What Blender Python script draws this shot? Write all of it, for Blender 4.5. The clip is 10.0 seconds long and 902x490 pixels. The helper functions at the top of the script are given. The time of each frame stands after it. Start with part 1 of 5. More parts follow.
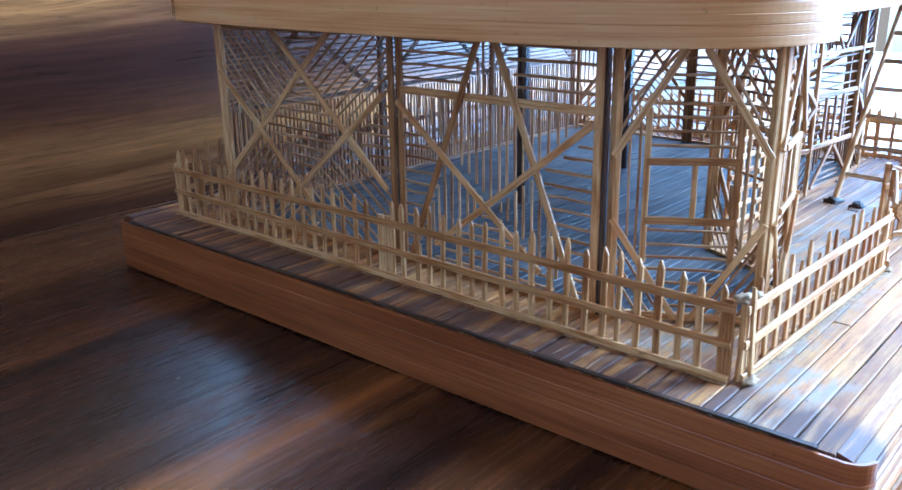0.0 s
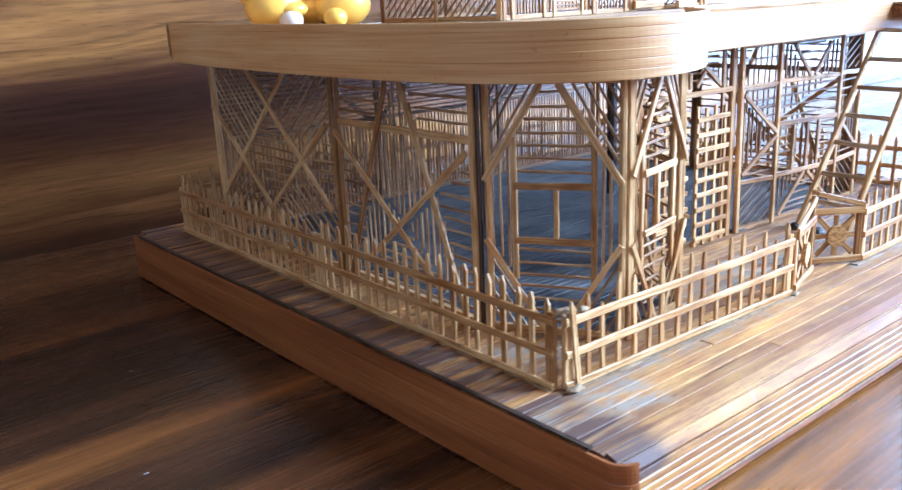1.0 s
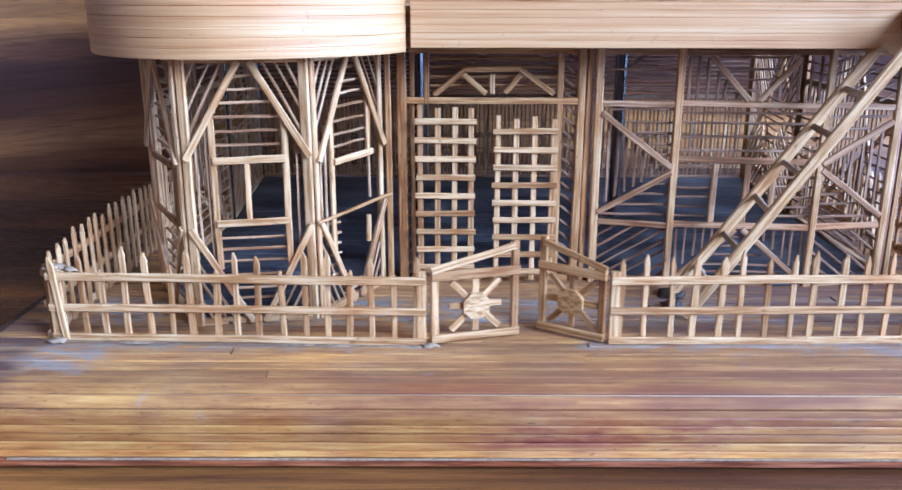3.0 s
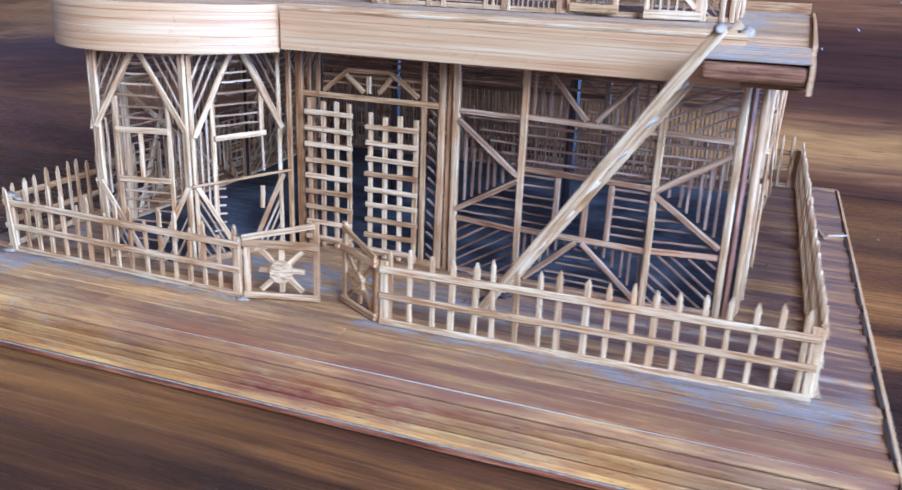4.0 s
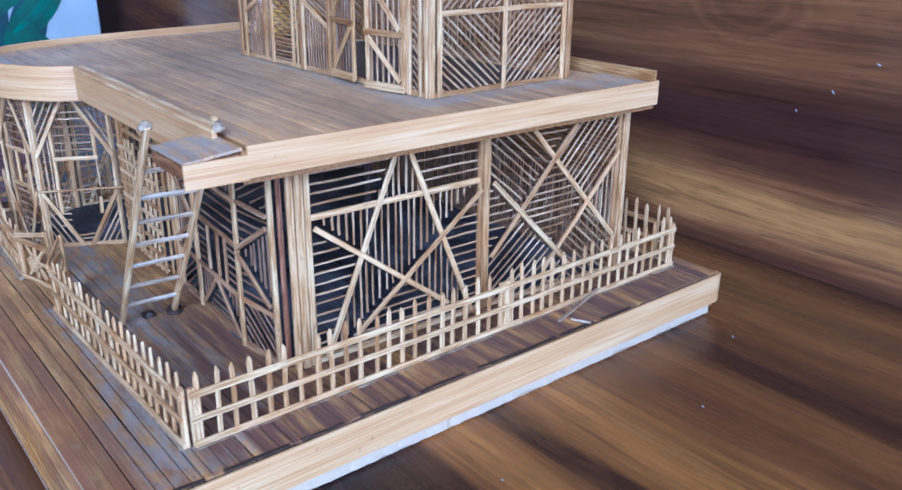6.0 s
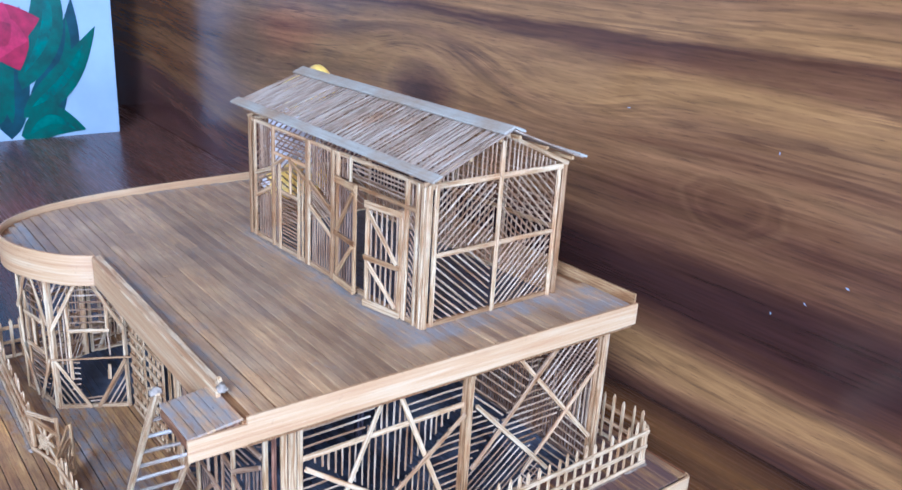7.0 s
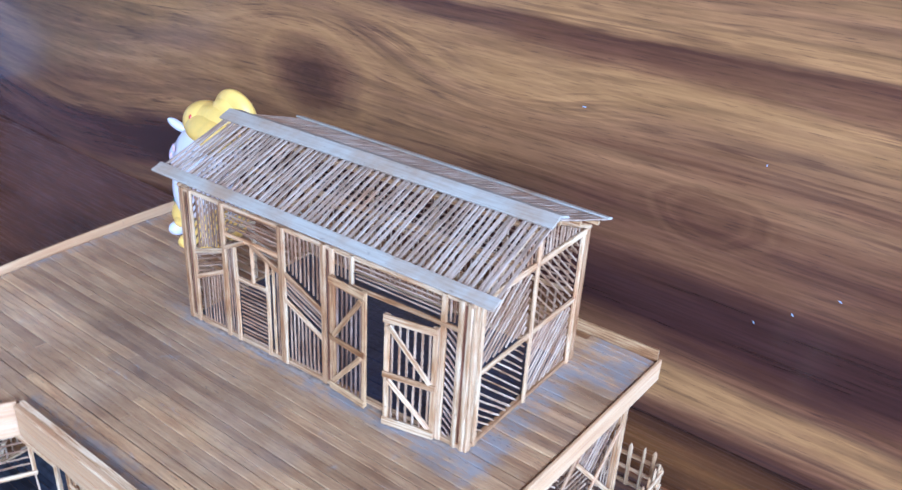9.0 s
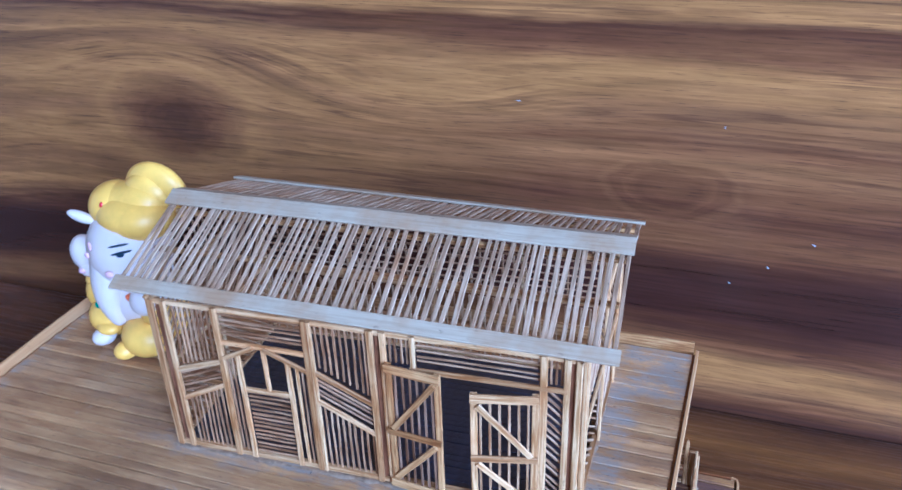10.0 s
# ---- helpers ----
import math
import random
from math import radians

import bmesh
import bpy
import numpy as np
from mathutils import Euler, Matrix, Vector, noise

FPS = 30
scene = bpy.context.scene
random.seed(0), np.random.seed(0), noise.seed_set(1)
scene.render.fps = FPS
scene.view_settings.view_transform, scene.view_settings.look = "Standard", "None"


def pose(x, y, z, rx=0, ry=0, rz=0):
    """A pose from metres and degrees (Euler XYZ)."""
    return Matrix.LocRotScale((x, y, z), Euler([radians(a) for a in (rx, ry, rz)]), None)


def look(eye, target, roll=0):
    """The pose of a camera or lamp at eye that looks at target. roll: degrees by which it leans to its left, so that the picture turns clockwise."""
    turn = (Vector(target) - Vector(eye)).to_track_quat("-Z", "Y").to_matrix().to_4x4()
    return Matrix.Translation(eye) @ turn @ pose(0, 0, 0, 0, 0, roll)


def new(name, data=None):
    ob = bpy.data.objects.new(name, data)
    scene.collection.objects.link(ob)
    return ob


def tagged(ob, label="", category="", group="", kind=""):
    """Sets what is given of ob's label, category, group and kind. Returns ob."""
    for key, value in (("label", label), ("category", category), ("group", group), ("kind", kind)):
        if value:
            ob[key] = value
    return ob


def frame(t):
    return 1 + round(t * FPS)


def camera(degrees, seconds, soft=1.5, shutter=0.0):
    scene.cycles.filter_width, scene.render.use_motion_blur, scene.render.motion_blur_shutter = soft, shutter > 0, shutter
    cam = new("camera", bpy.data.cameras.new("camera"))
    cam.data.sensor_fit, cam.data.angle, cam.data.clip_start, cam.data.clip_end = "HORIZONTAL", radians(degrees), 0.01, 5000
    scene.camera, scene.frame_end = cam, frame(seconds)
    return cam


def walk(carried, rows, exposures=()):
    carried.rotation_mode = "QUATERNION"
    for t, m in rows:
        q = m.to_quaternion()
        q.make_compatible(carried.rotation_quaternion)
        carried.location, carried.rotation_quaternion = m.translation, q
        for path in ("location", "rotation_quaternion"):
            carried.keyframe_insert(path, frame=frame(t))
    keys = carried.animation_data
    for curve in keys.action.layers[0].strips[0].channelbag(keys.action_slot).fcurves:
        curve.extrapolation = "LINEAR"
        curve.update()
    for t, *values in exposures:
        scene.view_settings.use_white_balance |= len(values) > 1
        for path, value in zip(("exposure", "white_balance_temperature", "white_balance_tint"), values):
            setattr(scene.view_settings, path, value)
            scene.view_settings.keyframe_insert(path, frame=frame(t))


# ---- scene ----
cam = camera(56.0, 10.0, shutter=0.25)
PATH = [
    (0, (-0.255, -0.099, 0.134), (1.171, 1.159, -0.487), -0.9),
    (0.5, (-0.254, -0.133, 0.128), (1.146, 1.172, -0.451), -0.3),
    (1, (-0.206, -0.196, 0.138), (1.0, 1.3, -0.416), -2.7),
    (1.5, (-0.11, -0.237, 0.123), (0.764, 1.477, -0.426), -4.4),
    (1.8, (-0.055, -0.249, 0.123), (0.665, 1.523, -0.459), -4.1),
    (2, (-0.021, -0.26, 0.124), (0.599, 1.542, -0.483), -3.7),
    (2.2, (0.009, -0.265, 0.122), (0.538, 1.564, -0.493), -3.0),
    (2.5, (0.064, -0.284, 0.129), (0.422, 1.601, -0.434), -2.1),
    (2.7, (0.101, -0.297, 0.124), (0.316, 1.614, -0.423), -1.4),
    (3.8, (0.317, -0.318, 0.155), (-0.209, 1.495, -0.505), 2.6),
    (4, (0.362, -0.317, 0.155), (-0.283, 1.461, -0.492), 2.2),
    (4.5, (0.471, -0.296, 0.161), (-0.387, 1.396, -0.472), 1.5),
    (5, (0.567, -0.253, 0.176), (-0.485, 1.32, -0.473), 1.4),
    (5.2, (0.596, -0.232, 0.177), (-0.537, 1.278, -0.484), 0.7),
    (6.3, (0.729, -0.093, 0.245), (-0.756, 1.034, -0.48), 0.8),
    (6.5, (0.712, -0.096, 0.266), (-0.752, 1.071, -0.437), 1.9),
    (6.6, (0.702, -0.094, 0.285), (-0.755, 1.08, -0.421), 2.2),
    (7, (0.709, -0.102, 0.347), (-0.754, 1.081, -0.33), 3.5),
    (7.5, (0.694, -0.107, 0.376), (-0.733, 1.095, -0.344), 4.8),
    (8, (0.64, -0.094, 0.397), (-0.715, 1.12, -0.434), 5.5),
    (8.5, (0.602, -0.09, 0.418), (-0.62, 1.203, -0.497), 5.2),
    (9, (0.529, -0.11, 0.425), (-0.504, 1.332, -0.498), 3.5),
    (9.5, (0.448, -0.118, 0.426), (-0.379, 1.439, -0.519), 0.4),
    (10, (0.384, -0.109, 0.43), (-0.201, 1.539, -0.539), -1.9),
]
EXPOSURES = [(0, 1.96, 3850, 0), (0.5, 2.08, 3960, -1), (1, 1.7, 4300, 3), (1.5, 1.45, 4520, 11), (2, 1.33, 4430, 12), (2.7, 1.02, 4180, 15), (4, 0.84, 3780, 14), (4.5, 0.74, 3710, 13), (5, 0.46, 3930, 14), (5.2, 0.36, 3930, 14), (6.5, 0.43, 3830, 14), (7, 0.62, 3890, 15), (7.5, 0.76, 4080, 16), (8, 0.74, 4200, 17), (8.5, 0.78, 4080, 16), (9, 0.86, 3770, 15), (10, 0.63, 3745, 14)]
walk(cam, [(t, look(eye, target, roll)) for t, eye, target, roll in PATH], EXPOSURES)

# ---- light ----
world = bpy.data.worlds.new("sky")
scene.world = world
world.use_nodes = True
wn = world.node_tree.nodes
sky = wn.new("ShaderNodeTexSky")
sky.sky_type = "NISHITA"
sky.sun_disc = False
sky.sun_elevation = radians(38)
sky.sun_rotation = radians(120)
wn["Background"].inputs["Strength"].default_value = 0.12
world.node_tree.links.new(sky.outputs["Color"], wn["Background"].inputs["Color"])

# room: x from ROOM_L to ROOM_R, y from ROOM_F to WALL_Y, the table top is at TABLE_Z
WALL_Y, ROOM_F, ROOM_L, ROOM_R = 0.467, -2.0, -1.25, 1.75
TABLE_Z, FLOOR_Z, CEIL_Z = -0.028, -0.78, 1.95
WIN_Y0, WIN_Y1, WIN_Z0, WIN_Z1 = -0.9, 0.45, -0.5, 1.1     # window in the right wall
FILL_Y0, FILL_Y1, FILL_Z0, FILL_Z1 = -1.92, -1.02, 0.55, 1.75    # added opening for fill light from the front right, no such window known


def daylight_area(name, m, w, h, watts, colour):
    lamp = bpy.data.lights.new(name, "AREA")
    lamp.shape, lamp.size, lamp.size_y = "RECTANGLE", w, h
    lamp.energy, lamp.color = watts, colour
    ob = new(name, lamp)
    ob.matrix_world = m
    return ob


# daylight through the window in the right wall
daylight_area("daylight_lamp", look((ROOM_R - 0.03, (WIN_Y0 + WIN_Y1) / 2, (WIN_Z0 + WIN_Z1) / 2), (0, (WIN_Y0 + WIN_Y1) / 2, (WIN_Z0 + WIN_Z1) / 2)),
             WIN_Y1 - WIN_Y0, WIN_Z1 - WIN_Z0, 33, (0.79, 0.93, 1.07))
# added fill lamp in the second opening, not a known window
daylight_area("daylight_lamp", look((ROOM_R - 0.03, (FILL_Y0 + FILL_Y1) / 2, (FILL_Z0 + FILL_Z1) / 2), (0, (FILL_Y0 + FILL_Y1) / 2 + 0.9, (FILL_Z0 + FILL_Z1) / 2 - 0.5)),
             FILL_Y1 - FILL_Y0, FILL_Z1 - FILL_Z0, 72, (0.93, 0.98, 1.02))


# ---- materials ----
class Mat:
    """A small node writer: m.noise(...), m.math(...), m.mix(...)."""

    def __init__(self, name, rough=0.5, spec=0.4, found=None):
        self.mat = found or bpy.data.materials.new(name)
        self.mat.use_nodes = True
        self.nt = self.mat.node_tree
        self.b = self.nt.nodes["Principled BSDF"]
        self.b.inputs["Roughness"].default_value = rough
        self.b.inputs["Specular IOR Level"].default_value = spec

    def n(self, kind, **kw):
        node = self.nt.nodes.new(kind)
        return node

    def link(self, a, b):
        self.nt.links.new(a, b)

    def put(self, socket, value):
        if isinstance(value, (int, float)):
            socket.default_value = value
        elif isinstance(value, tuple):
            socket.default_value = value if len(value) != 3 or socket.type == "VECTOR" else (*value, 1)
        else:
            self.link(value, socket)

    def coord(self, which="Object", scale=(1, 1, 1), shift=None):
        c = self.n("ShaderNodeTexCoord").outputs[which]
        mp = self.n("ShaderNodeMapping")
        self.link(c, mp.inputs["Vector"])
        mp.inputs["Scale"].default_value = scale
        if shift is not None:
            self.put(mp.inputs["Location"], shift)
        return mp.outputs["Vector"]

    def noise(self, vec, scale=1.0, detail=4.0, rough=0.55, dist=0.0):
        t = self.n("ShaderNodeTexNoise")
        self.put(t.inputs["Vector"], vec)
        t.inputs["Scale"].default_value, t.inputs["Detail"].default_value = scale, detail
        t.inputs["Roughness"].default_value, t.inputs["Distortion"].default_value = rough, dist
        return t.outputs["Fac"]

    def math(self, op, a, b=0.0, c=0.0, clamp=False):
        t = self.n("ShaderNodeMath")
        t.operation, t.use_clamp = op, clamp
        for s, v in zip(t.inputs, (a, b, c)):
            self.put(s, v)
        return t.outputs[0]

    def ramp(self, fac, stops):
        t = self.n("ShaderNodeValToRGB")
        el = t.color_ramp.elements
        while len(el) < len(stops):
            el.new(0.5)
        for e, (p, c) in zip(el, stops):
            e.position, e.color = p, (*c, 1)
        self.link(fac, t.inputs["Fac"])
        return t.outputs["Color"]

    def step(self, fac, lo, hi):
        t = self.n("ShaderNodeMapRange")
        self.put(t.inputs["Value"], fac)
        t.inputs["From Min"].default_value, t.inputs["From Max"].default_value = lo, hi
        return t.outputs["Result"]

    def mix(self, fac, a, b, mode="MIX"):
        t = self.n("ShaderNodeMix")
        t.data_type, t.blend_type = "RGBA", mode
        for s, v in zip((t.inputs[0], t.inputs[6], t.inputs[7]), (fac, a, b)):
            self.put(s, v)
        return t.outputs[2]

    def random(self):
        return self.n("ShaderNodeObjectInfo").outputs["Random"]

    def done(self, colour, bump=None, strength=0.3, dist=0.0006, rough=None):
        self.put(self.b.inputs["Base Color"], colour)
        if rough is not None:
            self.put(self.b.inputs["Roughness"], rough)
        if bump is not None:
            t = self.n("ShaderNodeBump")
            t.inputs["Strength"].default_value, t.inputs["Distance"].default_value = strength, dist
            self.link(bump, t.inputs["Height"])
            self.link(t.outputs["Normal"], self.b.inputs["Normal"])
        return self.mat


def bamboo(name, light, mid, dark, rough=0.45, fleck=0.35, spec=0.36, even=0.0):
    """Split bamboo: fine fibres along local x, each piece a little different."""
    m = Mat(name, rough, spec)
    r = m.random()
    shift = m.n("ShaderNodeCombineXYZ")
    for i, k in enumerate((3.1, 7.7, 5.3)):
        m.link(m.math("MULTIPLY", r, k), shift.inputs[i])
    fibre = m.noise(m.coord("Object", (45, 900, 900), shift.outputs[0]), 1, 3, 0.6)
    stain = m.noise(m.coord("Object", (28, 60, 60), shift.outputs[0]), 1, 3, 0.5)
    col = m.ramp(fibre, [(0.39, dark), (0.49, mid), (0.6, light)])
    tone = m.ramp(r, [(0.0, (0.52, 0.39, 0.27)), (0.16, (0.78, 0.67, 0.55)), (0.4, (0.97, 0.95, 0.92)), (1.0, (1.13, 1.11, 1.08))])
    col = m.mix(1.0 - even, col, tone, "MULTIPLY")
    col = m.mix(m.math("MULTIPLY", m.step(stain, 0.52, 0.75), fleck), col, tuple(0.55 * c for c in dark))
    # old orange-brown varnish in clouds over neighbouring pieces, and small dark scorch marks
    pos = m.n("ShaderNodeNewGeometry").outputs["Position"]
    aged = m.step(m.math("ADD", m.noise(pos, 26, 4, 0.65), m.math("MULTIPLY", r, 0.16)), 0.56, 0.8)
    col = m.mix(m.math("MULTIPLY", aged, 0.75, clamp=True), col, m.mix(1.0, col, (0.74, 0.52, 0.32), "MULTIPLY"))
    scorch = m.noise(m.coord("Object", (190, 420, 420), shift.outputs[0]), 1, 3, 0.6)
    col = m.mix(m.math("MULTIPLY", m.step(scorch, 0.64, 0.73), 0.6, clamp=True), col, tuple(0.3 * c for c in dark))
    return m.done(col, fibre, 0.35, 0.0003)


BAMBOO = bamboo("pale_split_bamboo", (0.61, 0.41, 0.195), (0.51, 0.31, 0.127), (0.34, 0.172, 0.053), 0.46, 0.35, 0.28)
BAMBOO_WARM = bamboo("honey_bamboo", (0.51, 0.305, 0.115), (0.39, 0.205, 0.066), (0.25, 0.115, 0.032), 0.4, 0.5)
STICK = bamboo("thin_bamboo_stick", (0.5, 0.335, 0.18), (0.385, 0.235, 0.112), (0.25, 0.13, 0.05), 0.48, 0.4, 0.28)
BAMBOO_MID = bamboo("mid_brown_bamboo", (0.49, 0.31, 0.155), (0.36, 0.2, 0.088), (0.23, 0.112, 0.043), 0.45, 0.45)
STICK_MID = bamboo("shaded_brown_stick", (0.44, 0.28, 0.145), (0.31, 0.18, 0.083), (0.19, 0.095, 0.038), 0.5, 0.4)
STICK_DARK = bamboo("dark_brown_stick", (0.32, 0.2, 0.115), (0.22, 0.125, 0.065), (0.13, 0.068, 0.032), 0.5, 0.4)
GREYWOOD = bamboo("weathered_grey_strip", (0.41, 0.325, 0.205), (0.385, 0.302, 0.188), (0.345, 0.265, 0.16), 0.8, 0.12, 0.15, 0.6)
ROOFSTICK = bamboo("dry_roof_stick", (0.45, 0.312, 0.182), (0.37, 0.246, 0.137), (0.255, 0.16, 0.083), 0.8, 0.35, 0.1, 0.5)

SEAM = bamboo("blackish_brown", (0.06, 0.035, 0.018), (0.035, 0.018, 0.01), (0.015, 0.008, 0.005), 0.6)


def planking(name, cols, rough=0.33, glue=0.5, haze=0.5, haze_col=(0.3, 0.27, 0.25), residue=(), spec=0.36, even=0.0, dust=0.0):
    """Narrow varnished strips with grain along local x, cloudy wear, stains and dried glue."""
    m = Mat(name, rough, spec)
    m.b.inputs["Sheen Weight"].default_value, m.b.inputs["Sheen Roughness"].default_value = dust, 0.5
    m.b.inputs["Sheen Tint"].default_value = (1.0, 0.78, 0.56, 1.0)
    r = m.random()
    shift = m.n("ShaderNodeCombineXYZ")
    for i, k in enumerate((2.3, 9.1, 4.7)):
        m.link(m.math("MULTIPLY", r, k), shift.inputs[i])
    fibre = m.noise(m.coord("Object", (38, 620, 620), shift.outputs[0]), 1, 4, 0.68)
    patch = m.noise(m.coord("Object", (34, 120, 120), shift.outputs[0]), 1, 5, 0.65)
    world_at = m.n("ShaderNodeNewGeometry").outputs["Position"]
    cloud = m.noise(world_at, 22, 4, 0.6)
    mark = m.noise(world_at, 75, 5, 0.7, 0.6)
    col = m.ramp(m.math("ADD", m.math("MULTIPLY", fibre, 0.55), m.math("MULTIPLY", patch, 0.45)),
                 [(0.3, cols[0]), (0.45, cols[1]), (0.6, cols[2]), (0.75, cols[3])])
    tone = m.ramp(r, [(0.0, (0.58, 0.49, 0.42)), (0.3, (0.86, 0.82, 0.78)), (0.7, (1.06, 1.04, 1.02)), (1.0, (1.35, 1.29, 1.15))])
    col = m.mix(1.0 - even, col, tone, "MULTIPLY")
    col = m.mix(m.math("MULTIPLY", m.step(cloud, 0.45, 0.75), haze), col, haze_col)
    if residue:
        # grey dried paste worked into the strips round the feet of what is glued there: x0, x1, y0, y1
        sep = m.n("ShaderNodeSeparateXYZ")
        m.link(world_at, sep.inputs[0])
        rx, ry = sep.outputs[0], sep.outputs[1]
        near = None
        for x0, x1, y0, y1 in residue:
            e = 0.007
            k = m.math("MULTIPLY", m.math("MULTIPLY", m.step(rx, x0 - e, x0 + e), m.step(rx, x1 + e, x1 - e)), m.math("MULTIPLY", m.step(ry, y0 - e, y0 + e), m.step(ry, y1 + e, y1 - e)))
            near = k if near is None else m.math("MAXIMUM", near, k)
        mp = m.n("ShaderNodeMapping")
        m.link(world_at, mp.inputs["Vector"])
        mp.inputs["Scale"].default_value = (60, 160, 100)
        smear = m.noise(mp.outputs["Vector"], 1, 5, 0.7)
        col = m.mix(m.math("MULTIPLY", m.step(m.math("ADD", smear, m.math("MULTIPLY", near, 0.22)), 0.6, 0.78), m.math("MULTIPLY", near, 0.8), clamp=True), col, (0.25, 0.21, 0.16))
    dirt = m.step(m.noise(world_at, 13, 6, 0.65), 0.3, 0.7)
    col = m.mix(1.0, col, m.ramp(dirt, [(0.0, (0.68, 0.64, 0.6)), (0.5, (0.97, 0.96, 0.95)), (1.0, (1.22, 1.2, 1.16))]), "MULTIPLY")
    nick = m.noise(m.coord("Object", (230, 900, 900), shift.outputs[0]), 1, 3, 0.6)
    col = m.mix(m.math("MULTIPLY", m.step(nick, 0.64, 0.72), 0.75), col, (0.035, 0.016, 0.009))
    col = m.mix(m.math("MULTIPLY", m.step(mark, 0.62, 0.72), glue), col, (0.33, 0.3, 0.25))
    ro = m.math("ADD", m.math("MULTIPLY", cloud, 0.35), rough - 0.15)
    return m.done(col, fibre, 0.3, 0.0004, ro)


DECK = planking("varnished_deck_strip", [(0.085, 0.026, 0.004), (0.275, 0.116, 0.021), (0.445, 0.23, 0.046), (0.58, 0.35, 0.088)], 0.58, 0.35, 0.14, (0.32, 0.24, 0.15),
                [(-0.03, 0.15, -0.013, 0.0), (-0.03, 0.03, -0.034, 0.0), (0.2, 0.42, -0.014, 0.004), (0.34, 0.42, -0.03, 0.03), (0.0, 0.39, 0.012, 0.05), (0.3, 0.41, -0.02, -0.004)], 0.2, 0.2, 0.04)
TERRACE = planking("worn_roof_strip", [(0.165, 0.07, 0.022), (0.33, 0.168, 0.055), (0.455, 0.262, 0.093), (0.545, 0.355, 0.15)], 0.38, 0.35, 0.25, (0.34, 0.26, 0.16),
                   [(0.125, 0.36, 0.158, 0.176), (0.335, 0.36, 0.16, 0.3), (0.13, 0.36, 0.05, 0.062), (-0.01, 0.004, 0.02, 0.32), (0.33, 0.385, 0.01, 0.05), (0.34, 0.385, 0.27, 0.33), (0.02, 0.14, 0.0, 0.03), (0.1, 0.35, 0.165, 0.175), (0.31, 0.36, 0.155, 0.19)], 0.42, 0.3, 0.09)
def dark_streaks(mt, xa, xb, y1, colour, amount, y0=-1.0):
    """Darker reddish streaks over the strips, fading in from xa to xb, between y0 and y1."""
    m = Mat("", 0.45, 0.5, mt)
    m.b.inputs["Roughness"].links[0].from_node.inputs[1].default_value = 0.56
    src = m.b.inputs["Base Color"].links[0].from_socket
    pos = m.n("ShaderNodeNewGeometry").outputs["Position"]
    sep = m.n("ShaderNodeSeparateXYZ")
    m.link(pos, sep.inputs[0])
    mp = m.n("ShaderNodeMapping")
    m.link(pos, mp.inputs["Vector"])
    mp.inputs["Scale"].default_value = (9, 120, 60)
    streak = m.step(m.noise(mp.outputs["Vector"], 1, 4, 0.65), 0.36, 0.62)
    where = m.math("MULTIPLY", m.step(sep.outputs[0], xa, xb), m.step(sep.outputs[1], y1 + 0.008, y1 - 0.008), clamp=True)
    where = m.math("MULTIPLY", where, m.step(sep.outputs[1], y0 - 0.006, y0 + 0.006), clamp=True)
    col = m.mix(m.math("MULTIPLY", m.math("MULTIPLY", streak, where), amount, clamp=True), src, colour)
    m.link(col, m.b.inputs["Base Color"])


# reddish varnish along the front edge
dark_streaks(DECK, 0.06, 0.16, -0.028, (0.2, 0.058, 0.011), 1.0)
# darker streaks by place: front right, behind the fence line, left margin
dark_streaks(DECK, 0.14, 0.26, -0.011, (0.15, 0.055, 0.016), 0.7)
dark_streaks(DECK, 0.17, 0.3, 0.4, (0.105, 0.041, 0.018), 1.3, 0.002)
dark_streaks(DECK, 0.004, -0.008, 0.4, (0.085, 0.036, 0.018), 1.6)


def stained(mat_name, cols, rough):
    """Strips of the front edge, with a spill of dried red paint."""
    mt = planking(mat_name, cols, rough, 0.1, 0.12)
    m = Mat(mat_name, rough, 0.5, mt)
    src = m.b.inputs["Base Color"].links[0].from_socket
    pos = m.n("ShaderNodeNewGeometry").outputs["Position"]
    sep = m.n("ShaderNodeSeparateXYZ")
    m.link(pos, sep.inputs[0])
    x, z = sep.outputs[0], sep.outputs[2]
    run = m.math("MULTIPLY", m.step(x, 0.14, 0.175), m.math("SUBTRACT", 1.0, m.step(x, 0.24, 0.31)), clamp=True)
    lean = m.math("ADD", z, m.math("MULTIPLY", x, -0.06))
    low = m.math("MULTIPLY", m.step(lean, -0.034, -0.0285), m.math("SUBTRACT", 1.0, m.step(lean, -0.0245, -0.019)), clamp=True)
    mp = m.n("ShaderNodeMapping")
    m.link(pos, mp.inputs["Vector"])
    mp.inputs["Scale"].default_value = (38, 60, 190)
    patch = m.step(m.noise(mp.outputs["Vector"], 1, 5, 0.65), 0.36, 0.6)
    col = m.mix(m.math("MULTIPLY", m.math("MULTIPLY", run, low), m.math("MULTIPLY", patch, 0.9), clamp=True), src, (0.15, 0.017, 0.008))
    m.link(col, m.b.inputs["Base Color"])
    return mt


EDGE = stained("edge_bamboo_strip", [(0.17, 0.055, 0.01), (0.36, 0.155, 0.03), (0.5, 0.27, 0.06), (0.6, 0.37, 0.1)], 0.5)


